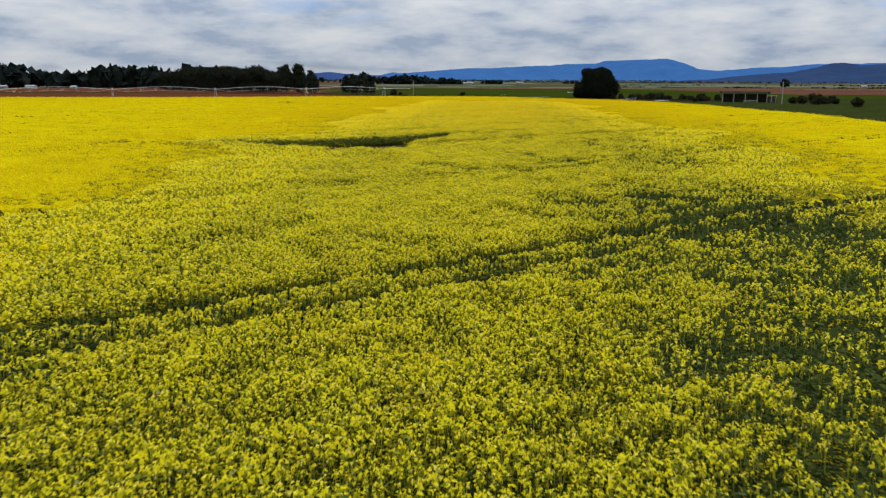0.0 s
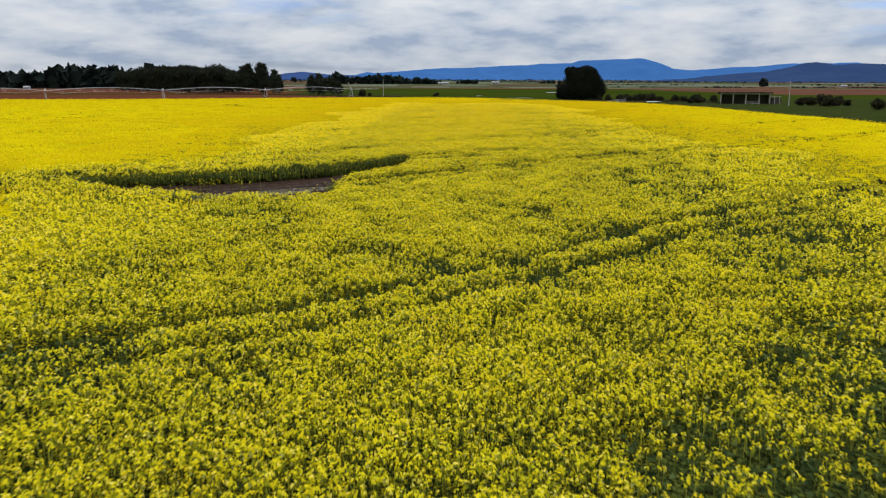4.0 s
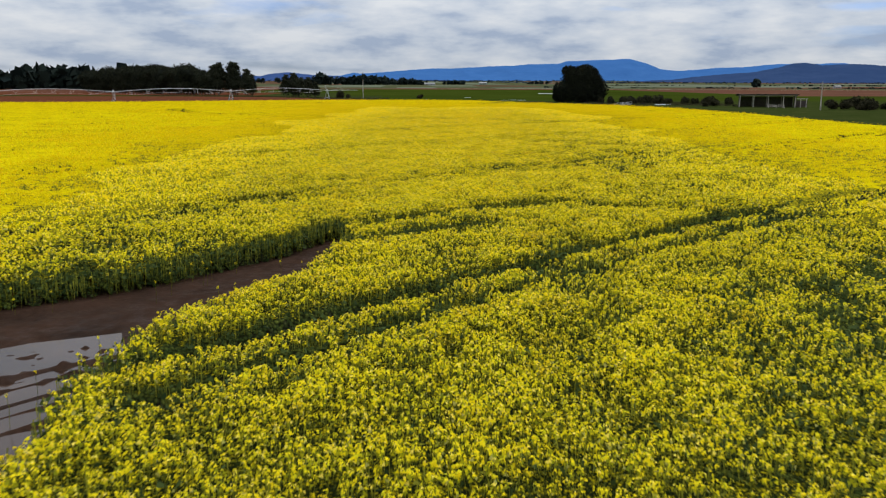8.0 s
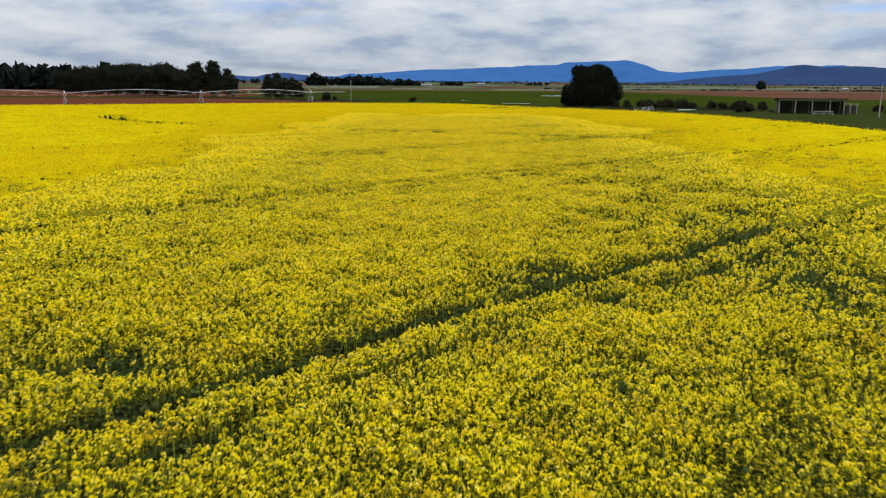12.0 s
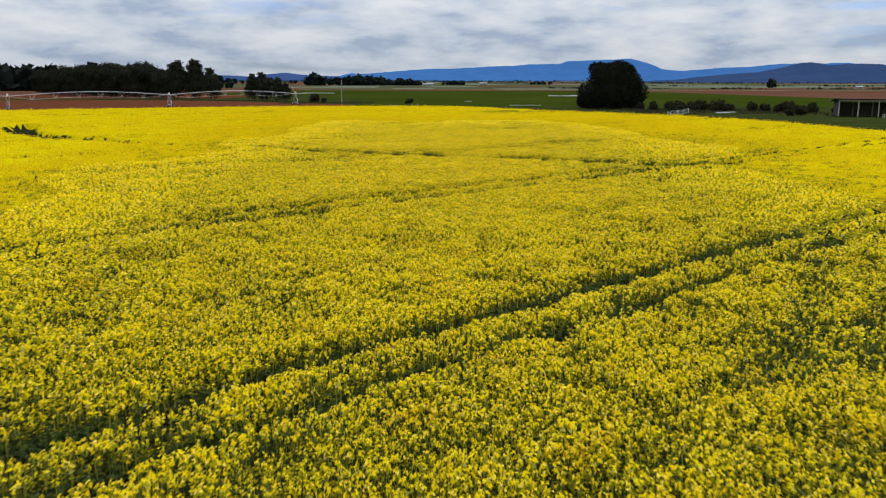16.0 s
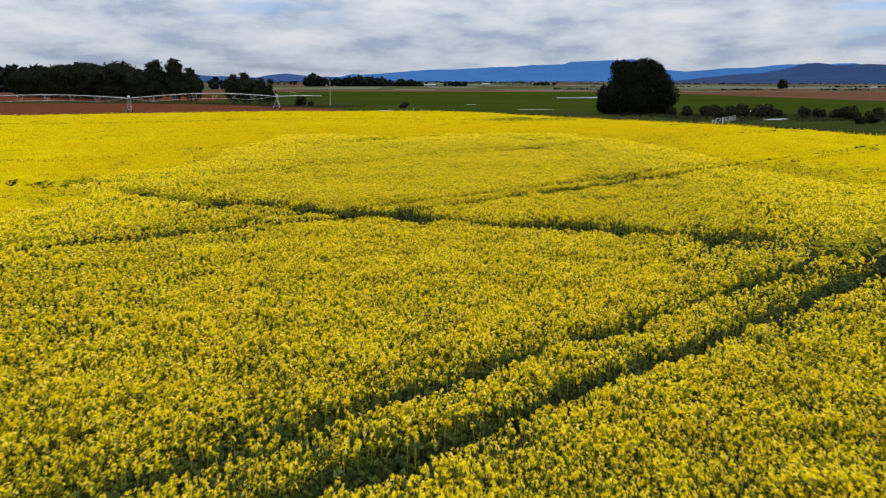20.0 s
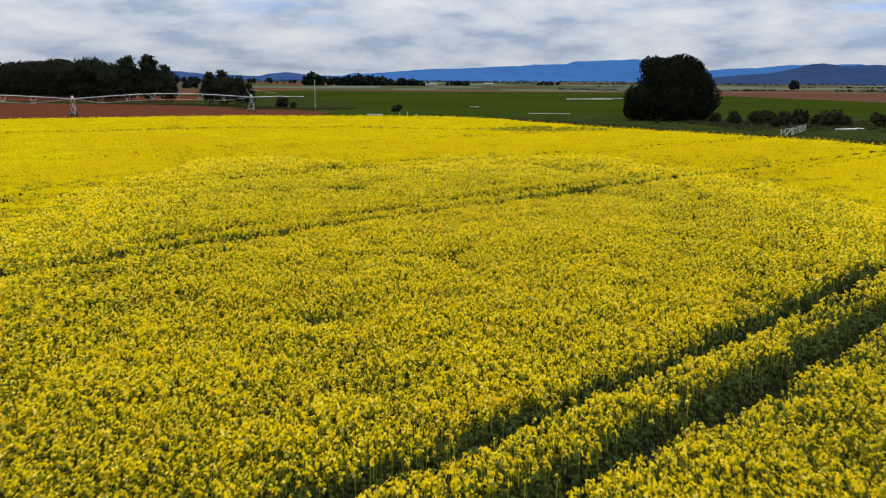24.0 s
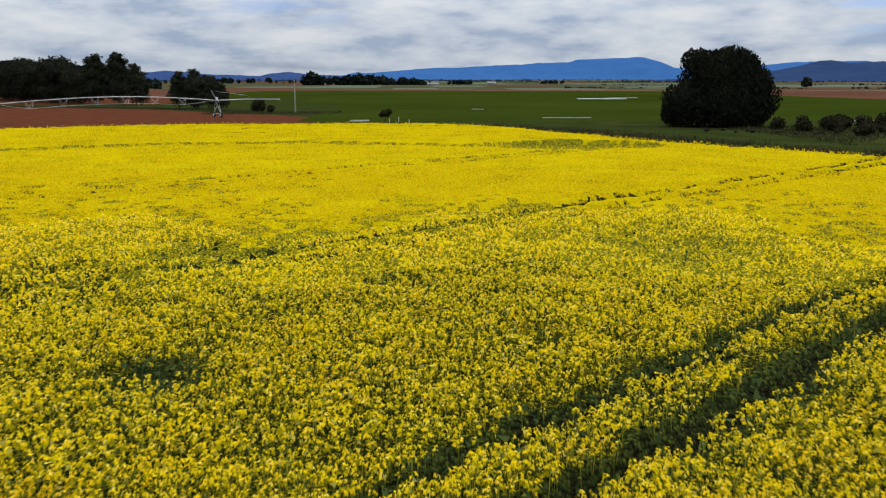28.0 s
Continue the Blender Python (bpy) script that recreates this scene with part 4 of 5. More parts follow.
# ---- trees ----
def crown_mesh(name, lobes, count, leaf, mat, seed, droop=0.3, lean=0.0):
    """A crown of many small leaf sprays round uneven lobes: (centre, radii)."""
    rng = np.random.default_rng(seed)
    area = np.array([(r[0] * r[1] * r[2]) ** (2 / 3) for _, r in lobes])
    share = (area / area.sum() * count).astype(int)
    cs = []
    for (c, r), n in zip(lobes, share):
        d = directions(rng, n)
        lump = 0.80 + 0.28 * lattice(d[:, 0] * 2.6 + c[0], d[:, 1] * 2.6 + d[:, 2] * 3.1, seed) + 0.10 * lattice(d[:, 0] * 7 + c[1], d[:, 2] * 7 + d[:, 1] * 5, seed + 3)
        k = lump * rng.uniform(0.72, 1.04, n)
        cs.append(np.array(c) + d * np.array(r) * k[:, None])
    c = np.concatenate(cs)
    c = c[c[:, 2] > 0.05]
    n = len(c)
    nrm = directions(rng, n) + (0, 0, 0.4)
    nrm /= np.linalg.norm(nrm, axis=1)[:, None]
    u = np.cross(nrm, directions(rng, n))
    u[:, 2] -= droop
    u /= np.linalg.norm(u, axis=1)[:, None]
    w = np.cross(nrm, u)
    s = rng.uniform(0.5, 1.3, (n, 1)) * leaf
    v, f = quads(c, u * s, w * s * rng.uniform(0.35, 0.7, (n, 1)))
    # solid lumps of the crown's own material, added unseen inside the lobes to stop the light
    cores, cf, at = [v], [f], len(v)
    for (cc, r) in lobes:
        bm = bmesh.new()
        bmesh.ops.create_icosphere(bm, subdivisions=2, radius=1.0)
        pts = np.array([p.co for p in bm.verts])
        tri = np.array([[q.index for q in fc.verts] + [fc.verts[2].index] for fc in bm.faces])
        bm.free()
        k = 0.58 + 0.22 * lattice(pts[:, 0] * 3 + cc[0], pts[:, 1] * 3 + pts[:, 2] * 2, seed + 7)
        q = np.array(cc) + pts * np.array(r) * k[:, None]
        q[:, 2] = np.maximum(q[:, 2], 0.02)
        half = tri.reshape(-1, 4)
        cores.append(q)
        cf.append(np.stack([half[:, 0], half[:, 1], half[:, 2], half[:, 2]], 1) + at)
        at += len(q)
    allv = np.concatenate(cores)
    me = bpy.data.meshes.new(name)
    faces = [tuple(int(i) for i in q) for q in cf[0]] + [tuple(int(i) for i in q[:3]) for blockf in cf[1:] for q in blockf]
    me.from_pydata([tuple(p) for p in allv.tolist()], [], faces)
    me.materials.append(mat)
    return me


def trunk_mesh(name, height, radius, limbs, seed):
    rng = random.Random(seed)
    runs = [([(0, 0, -0.1), (0.05, 0, height * 0.3), (-0.05, 0.05, height * 0.65), (0.02, 0, height)], (radius, radius * 0.8, radius * 0.55, radius * 0.2))]
    for k in range(limbs):
        a, z = rng.uniform(0, math.tau), height * rng.uniform(0.3, 0.75)
        r = height * rng.uniform(0.22, 0.36)
        p1 = (math.cos(a) * r * 0.5, math.sin(a) * r * 0.5, z + r * 0.35)
        p2 = (math.cos(a) * r, math.sin(a) * r, z + r * 0.8)
        runs.append(([(0, 0, z), p1, p2], (radius * 0.42, radius * 0.28, radius * 0.1)))
    return tubes(name, runs, M_BARK, 7)


def tree(name, at, label, crown, trunk, category="tree", group="", scale=1.0, turn=0.0):
    ob = new(name)
    ob.matrix_basis = pose(*at, 0, 0, turn) @ Matrix.Scale(scale, 4)
    tagged(ob, label, category, group)
    part("trunk", trunk, ob)
    part("crown", crown, ob)
    return ob


CYPRESS = [((0.5, 0.2, 6.6), (6.7, 6.4, 5.0)), ((-5.2, -1.0, 3.2), (4.3, 4.6, 3.5)), ((4.5, -0.5, 3.7), (4.3, 4.8, 4.0)), ((0, -3.2, 3.6), (6.4, 4.2, 4.0)), ((-3.7, 0, 9.7), (2.6, 2.8, 2.3)),
           ((1.2, 0.3, 10.0), (3.4, 3.2, 2.3)), ((3.5, 0.2, 9.5), (2.4, 2.8, 2.2)), ((-7.2, -0.6, 2.0), (2.2, 2.6, 2.0)), ((5.7, -0.4, 3.0), (2.1, 2.6, 2.6)), ((-1.5, -2.6, 8.0), (3.4, 3.0, 2.6)), ((3.4, -3.4, 6.6), (3.2, 2.6, 2.6))]
tree("cypress_tree", (60.8, 342.0, 0), "huge dark spreading cypress with branches down to the ground", crown_mesh("cypress_crown", CYPRESS, 30000, 0.21, M_CYPRESS, 4, 0.8), trunk_mesh("cypress_trunk", 8.0, 0.75, 9, 4))


def rounded(seed, h, w):
    rng = random.Random(seed)
    lobes = [((0, 0, h * 0.62), (w * 0.42, w * 0.42, h * 0.34))]
    for k in range(5):
        a = k * 1.26 + rng.uniform(-0.4, 0.4)
        lobes.append(((math.cos(a) * w * 0.26, math.sin(a) * w * 0.26, h * rng.uniform(0.38, 0.78)), (w * 0.24, w * 0.24, h * rng.uniform(0.14, 0.22))))
    lobes.append(((rng.uniform(-1, 1), 0, h * 0.30), (w * 0.40, w * 0.40, h * 0.26)))
    return lobes


def gum(seed, h, w):
    """A tall narrow crown of clumps that close over one another."""
    rng = random.Random(seed)
    lobes = [((0, 0, h * 0.36), (w * 0.42, w * 0.42, h * 0.32)), ((0, 0, h * 0.62), (w * 0.30, w * 0.30, h * 0.26))]
    for k in range(11):
        a, z = k * 2.4 + rng.uniform(-0.4, 0.4), h * (0.42 + 0.50 * k / 10)
        r = w * 0.30 * (1.15 - 0.85 * k / 10) * rng.uniform(0.6, 1.1)
        lobes.append(((math.cos(a) * r, math.sin(a) * r, z), (w * rng.uniform(0.14, 0.21), w * rng.uniform(0.14, 0.21), h * rng.uniform(0.07, 0.11))))
    return lobes


PINES = [tree("pine_tree", (-104, 505, 0), "dark broad-crowned pine in a shelter wood", crown_mesh("pine_crown", rounded(k, 15.5, 13), 2000, 0.40, M_PINE, 30 + k), trunk_mesh("pine_trunk", 12, 0.4, 5, k), group="trees of the wood") for k in range(3)]
GUMS = [tree("gum_tree", (-79, 489, 0), "tall dark gum tree with open clumped crown", crown_mesh("gum_crown", gum(k + 5, 16, 11), 1900, 0.36, M_PINE, 50 + k), trunk_mesh("gum_trunk", 13, 0.35, 6, k), group="trees of the wood") for k in range(2)]
PINES[0].matrix_basis = pose(-108, 506, 0)
PINES[1].matrix_basis = pose(-118, 520, 0, 0, 0, 60)
PINES[2].matrix_basis = pose(-128, 530, 0, 0, 0, 130)
GUMS[0].matrix_basis = pose(-81, 488, 0)
GUMS[1].matrix_basis = pose(-90, 492, 0, 0, 0, 70)
rng_t = random.Random(12)
for k in range(34):
    u = k / 33
    for row in range(2):
        bx, by = -96 - 104 * u, 497 + 128 * u
        src = PINES[rng_t.randrange(3)]
        s = rng_t.uniform(0.86, 1.1) * (1.0 if 0.1 < u < 0.8 else 0.86)
        if row == 1 and k % 2:
            continue
        copy_thing(src, pose(bx + rng_t.uniform(-2, 2) - row * 9, by + rng_t.uniform(-2, 2) + row * 12, 0, 0, 0, rng_t.uniform(0, 360)) @ Matrix.Scale(s, 4))
for bx, by, s in ((-74, 482, 0.8), (-84, 496, 1.04), (-94, 500, 0.92), (-71, 478, 0.55)):
    copy_thing(GUMS[rng_t.randrange(2)], pose(bx, by, 0, 0, 0, rng_t.uniform(0, 360)) @ Matrix.Scale(s, 4))
# small clump to the right of the wood
for bx, by, s in ((-50, 442, 0.62), (-44, 437, 0.60), (-39, 432, 0.54), (-47, 447, 0.66), (-35.5, 428, 0.42)):
    copy_thing(GUMS[rng_t.randrange(2)] if s != 0.60 else PINES[1], pose(bx, by, 0, 0, 0, rng_t.uniform(0, 360)) @ Matrix.Scale(s, 4))


# ---- bushes along the fence line ----
def bush_lobes(seed):
    rng = random.Random(seed)
    return [((rng.uniform(-0.8, 0.8), rng.uniform(-0.6, 0.6), rng.uniform(0.7, 1.7)), (rng.uniform(0.8, 1.2), rng.uniform(0.8, 1.2), rng.uniform(0.7, 1.1))) for _ in range(5)]


BUSHES = []
for k in range(3):
    b = new("bush")
    tagged(b, "dark rounded hedge bush beside the field track", "bush", "bushes along the track")
    part("crown", crown_mesh("bush_crown", bush_lobes(k), 620, 0.17, M_BUSH, 70 + k), b)
    part("trunk", trunk_mesh("bush_trunk", 1.2, 0.08, 4, k), b)
    BUSHES.append(b)
SPOTS = [(75, 331, 1.3), (79, 327, 1.5), (81.5, 325.5, 1.0), (71, 325, 1.2), (67.5, 327, 1.15), (73.5, 320.5, 1.25), (70, 315, 1.1), (79.3, 316.4, 1.45), (84.5, 322, 1.4), (88.5, 319, 1.35), (91, 317.5, 1.0), (93.5, 315, 1.5),
         (92.5, 308.7, 1.6), (98.5, 309, 1.2), (102, 306, 1.0), (109.5, 262, 1.5), (112.5, 259, 1.4), (116, 262, 1.6), (110, 229, 1.6), (119, 268, 1.2), (124, 299, 1.5), (128, 296, 1.3), (132, 292, 1.2), (84.5, 290, 1.2), (87.5, 291, 1.3),
         (-24, 414, 1.6), (-20.5, 411, 1.3), (107, 264, 1.3), (114, 264, 1.7), (121, 265, 1.4), (76.5, 322, 1.0), (82, 319, 0.9), (86, 313.5, 0.8), (96, 312.5, 0.9), (65, 330, 1.0), (69.5, 321, 0.8), (72, 329, 1.3), (78, 330.5, 1.1)]
for k, (bx, by, s) in enumerate(SPOTS):
    m = pose(bx, by, 0, 0, 0, k * 77) @ Matrix.Scale(s * 0.74, 4)
    if k < 3:
        BUSHES[k].matrix_basis = m
    else:
        copy_thing(BUSHES[k % 3], m)

M_SCRUB = leafy("dry_scrub_foliage", (0.018, 0.015, 0.010), (0.062, 0.052, 0.034), 0.1, 0.5, 1.0)
SCRUB = new("scrub_bush")
tagged(SCRUB, "low grey-brown scrub on the rough field margin", "bush", "scrub along the margin")
part("crown", crown_mesh("scrub_crown", bush_lobes(9), 520, 0.15, M_SCRUB, 81), SCRUB)
part("trunk", trunk_mesh("scrub_trunk", 1.0, 0.06, 4, 9), SCRUB)
SCRUB.matrix_basis = pose(70.5, 318.0, 0) @ Matrix.Scale(0.5, 4)
rng_s = random.Random(44)
for k in range(46):
    u = (k + rng_s.random()) / 46
    bx, by = 55 + 46 * u, 330 - 38 * u
    copy_thing(SCRUB, pose(bx + rng_s.uniform(-2.5, 2.5), by + rng_s.uniform(-3.5, 3.5), 0, 0, 0, rng_s.uniform(0, 360)) @ Matrix.Diagonal((1.3, 1.3, rng_s.uniform(0.6, 1.0), 1)) @ Matrix.Scale(rng_s.uniform(0.26, 0.55), 4))

tree("small_tree", (7.8, 358.0, 0), "small dark wind-shaped tree at the field's far edge", crown_mesh("small_crown", [((0, 0, 1.5), (1.0, 0.9, 0.62)), ((0.7, 0, 1.8), (0.6, 0.6, 0.45)), ((-0.6, 0, 1.3), (0.5, 0.5, 0.4))], 420, 0.13, M_BUSH, 90),
     trunk_mesh("small_trunk", 1.6, 0.08, 3, 9))


# ---- far rows of trees ----
def far_row(name, points, height, spread, count, label, seed, mat=None):
    """A joined row of far trees, each of a few leaf clumps."""
    rng = np.random.default_rng(seed)
    p = np.array(points, float)
    run = np.r_[0, np.cumsum(np.hypot(*np.diff(p, axis=0).T))]
    s = rng.uniform(0, run[-1], count)
    gap = lattice(s / 38.0, s * 0, seed) * 0.6 + lattice(s / 11.0, s * 0, seed + 40) * 0.4
    s = s[gap > (0.42 if count > 300 else 0.0)]
    count = len(s)
    x, y = np.interp(s, run, p[:, 0]), np.interp(s, run, p[:, 1])
    h = np.interp(s, run, height) * rng.uniform(0.45, 1.25, count) * (0.6 + 0.7 * lattice(s / 24.0, s * 0, seed + 9))
    x, y = x + rng.normal(size=count) * spread, y + rng.normal(size=count) * spread
    wide = 0.9 if count > 250 else 0.42
    per = 34 if count < 300 else 14
    d = directions(rng, count * per).reshape(count, per, 3)
    c = d * np.stack([h * wide, h * 0.42, h * 0.5], -1)[:, None] * rng.uniform(0.5, 1.0, (count, per, 1))
    c += np.stack([x, y, h * 0.52 + land(x, y)], -1)[:, None]
    c = c.reshape(-1, 3)
    c[:, 2] = np.maximum(c[:, 2], np.repeat(land(x, y), per) + 0.3)
    n = len(c)
    nrm = directions(rng, n)
    u = np.cross(nrm, directions(rng, n))
    u /= np.linalg.norm(u, axis=1)[:, None]
    w = np.cross(nrm, u)
    sz = (np.repeat(h, per) * rng.uniform(0.12, 0.24, n))[:, None]
    v, f = quads(c, u * sz, w * sz)
    tagged(new(name, mesh_from(name, v, f, mat or M_FARTREE)), label, "trees", kind="stuff")


far_row("far_treeline", [(-620, 700), (-430, 790), (-300, 850), (-215, 860)], [22, 18, 16, 15], 8, 295, "long dark belt of trees far behind the wood", 1)
far_row("far_treeline", [(-152, 1555), (-128, 1555)], [14, 14], 3, 12, "dark far clump of tall trees", 2)
far_row("far_treeline", [(-116, 1555), (-60, 1560), (0, 1570), (32, 1570)], [15, 13, 10, 8], 5, 90, "dark plantation belt beyond the green field", 3)
far_row("far_treeline", [(70, 1640), (110, 1650)], [6, 6], 3, 26, "dark far clump of trees on the plain", 4)
far_row("far_treeline", [(250, 1800), (290, 1800)], [5, 5], 3, 18, "dark far clump of trees on the plain", 5)
far_row("far_treeline", [(150, 1130), (400, 1060), (650, 1000), (1000, 960)], [1.5, 1.8, 2.0, 2.4], 3, 800, "broken hedge of dark scrub along the far road", 6)
far_row("far_treeline", [(300, 1500), (700, 1420), (1200, 1350)], [2.2, 2.2, 2.8], 4, 420, "scattered dark trees on the far plain", 7)
far_row("far_treeline", [(-900, 2500), (0, 2600), (900, 2500), (1700, 2300)], [3, 3, 3, 3], 8, 420, "faint dark tree belts far across the plain", 8)
far_row("far_treeline", [(482, 1235), (492, 1232)], [9, 9], 1, 5, "pair of tall dark far trees", 9)
far_row("far_treeline", [(-420, 1000), (-200, 1150)], [10, 9], 10, 60, "dark tree belt far behind the ploughed land", 10)
far_row("far_treeline", [(-700, 1900), (-150, 2000)], [12, 10], 20, 90, "dark woods on the far plain", 11)

# These leaves are tinted blue: the distance haze is painted into their colour.
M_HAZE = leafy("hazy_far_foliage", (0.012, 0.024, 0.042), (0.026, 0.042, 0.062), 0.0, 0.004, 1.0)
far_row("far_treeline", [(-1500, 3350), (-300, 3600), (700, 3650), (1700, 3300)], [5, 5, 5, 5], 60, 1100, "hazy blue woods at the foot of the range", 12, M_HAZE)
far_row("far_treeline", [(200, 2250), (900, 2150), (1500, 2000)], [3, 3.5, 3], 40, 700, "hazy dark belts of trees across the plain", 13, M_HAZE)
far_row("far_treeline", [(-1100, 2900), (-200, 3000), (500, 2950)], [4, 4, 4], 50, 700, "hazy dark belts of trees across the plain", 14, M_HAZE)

# ---- centre pivot irrigator ----
def build_pivot():
    root = new("pivot_irrigator")
    tagged(root, "long galvanised centre-pivot irrigator on wheeled towers over bare soil", "irrigator")
    towers = [(-178.0, 262.0), (-147.0, 284.0), (-117.0, 304.5), (-86.0, 325.0), (-56.0, 352.0), (-26.3, 381.5)]
    top = 3.35
    wheel_bm = bmesh.new()
    bmesh.ops.create_cone(wheel_bm, cap_ends=True, segments=20, radius1=0.50, radius2=0.50, depth=0.28, matrix=Matrix.Rotation(math.pi / 2, 4, "X"))
    bmesh.ops.bevel(wheel_bm, geom=wheel_bm.edges[:], offset=0.05, segments=1, affect="EDGES")
    wheel = bm_mesh("wheel", wheel_bm, M_RUBBER)
    hub_bm = bmesh.new()
    bmesh.ops.create_cone(hub_bm, cap_ends=True, segments=14, radius1=0.26, radius2=0.26, depth=0.32, matrix=Matrix.Rotation(math.pi / 2, 4, "X"))
    hub = bm_mesh("rim", hub_bm, M_STEEL)
    for k, (tx, ty) in enumerate(towers):
        a = towers[max(k - 1, 0)]
        b = towers[min(k + 1, len(towers) - 1)]
        d = Vector((b[0] - a[0], b[1] - a[1], 0)).normalized()
        q = Vector((-d.y, d.x, 0))
        base = Vector((tx, ty, 0))
        feet = [base + q * s * 1.25 for s in (-1, 1)]
        head = base + Vector((0, 0, top))
        for foot in feet:
            for s in (-0.35, 0.35):
                part("leg", tubes("leg", [([tuple(foot + Vector((0, 0, 0.75))), tuple((foot + head) / 2 + d * s * 0.5 + Vector((0, 0, 0.3))), tuple(head + d * s)], 0.040)], M_STEEL, 5), root)
            w = part("wheel", wheel, root, "black rubber tyre", Matrix.Translation(foot + Vector((0, 0, 0.50))) @ Matrix.Rotation(math.atan2(q.y, q.x), 4, "Z"))
            part("rim", hub, w)
        part("base_beam", tubes("base_beam", [([tuple(feet[0] + Vector((0, 0, 0.75))), tuple(base + Vector((0, 0, 0.78))), tuple(feet[1] + Vector((0, 0, 0.75)))], 0.08)], M_STEEL, 6), root)
        bm = bmesh.new()
        box(bm, (0.4, 0.3, 0.5), (tx, ty, top + 0.35), math.atan2(d.y, d.x), 0.03)
        part("control_box", bm_mesh("control_box", bm, M_WHITE), root)
    for (ax, ay), (bx, by) in zip(towers[:-1], towers[1:]):
        n = 22
        pts = [(ax + (bx - ax) * i / n, ay + (by - ay) * i / n, top + 0.95 * math.sin(math.pi * i / n)) for i in range(n + 1)]
        part("pipe", tubes("pipe", [(pts, 0.065)], M_STEEL, 8), root, "white-grey steel water pipe")
        d = Vector((bx - ax, by - ay, 0)).normalized()
        q = Vector((-d.y, d.x, 0))
        rods = {-1: [], 1: []}
        stations = [i for i in range(3, n - 1, 3)]
        low = []
        for i in stations:
            p = Vector(pts[i])
            drop = 1.25
            foot = p - Vector((0, 0, drop))
            low.append(foot)
            for s in (-1, 1):
                end = foot + q * 0.75 * s
                part("strut", tubes("strut", [([tuple(p - d * 0.75), tuple(p * 0.5 + end * 0.5 - d * 0.4), tuple(end)], 0.018), ([tuple(p + d * 0.75), tuple(p * 0.5 + end * 0.5 + d * 0.4), tuple(end)], 0.018)], M_STEEL, 4), root)
                rods[s].append(tuple(end))
        for s in (-1, 1):
            part("truss_rod", tubes("truss_rod", [([pts[0]] + rods[s] + [pts[-1]], 0.011)], M_STEEL, 4), root)
    # overhang with its stay
    ex, ey = towers[-1]
    d = Vector((0.70, 0.71, 0))
    end = Vector((ex, ey, top)) + d * 15.5
    part("overhang", tubes("overhang", [([(ex, ey, top), tuple(Vector((ex, ey, top + 0.12)) + d * 7), tuple(end)], (0.085, 0.075, 0.06))], M_STEEL, 7), root, "tapered overhang pipe")
    mast = Vector((ex, ey, top)) - d * 1.2 + Vector((0, 0, 1.9))
    part("mast", tubes("mast", [([(ex, ey, top), tuple((Vector((ex, ey, top)) + mast) / 2), tuple(mast)], 0.05)], M_STEEL, 5), root)
    part("stay", tubes("stay", [([tuple(mast), tuple((mast + end) / 2 - Vector((0, 0, 0.1))), tuple(Vector((ex, ey, top)) + d * 9)], 0.012)], M_STEEL, 4), root)


build_pivot()


# ---- poles ----
def power_pole(at, height, lean, label, arm):
    root = new("power_pole")
    root.matrix_basis = pose(*at)
    tagged(root, label, "pole")
    part("shaft", tubes("shaft", [([(0, 0, -0.2), (lean * 0.5, 0, height * 0.5), (lean, 0, height)], (0.15, 0.125, 0.10))], M_TIMBER, 9), root)
    if arm:
        bm = bmesh.new()
        box(bm, (1.3, 0.10, 0.12), (lean, -0.12, height - 0.35), 0, 0.01)
        part("crossarm", bm_mesh("crossarm", bm, M_TIMBER), root)
        for s in (-0.5, 0.5):
            part("insulator", tubes("insulator", [([(lean + s, -0.12, height - 0.30), (lean + s, -0.12, height - 0.22), (lean + s, -0.12, height - 0.14)], (0.05, 0.06, 0.03))], M_WHITE, 7), root)


power_pole((-14.2, 406.5, 0), 7.5, -0.05, "pale slender timber pole at the edge of the green field", False)
power_pole((102.8, 261.3, -0.2), 6.9, 0.0, "pale weathered timber power pole beside the shed", False)


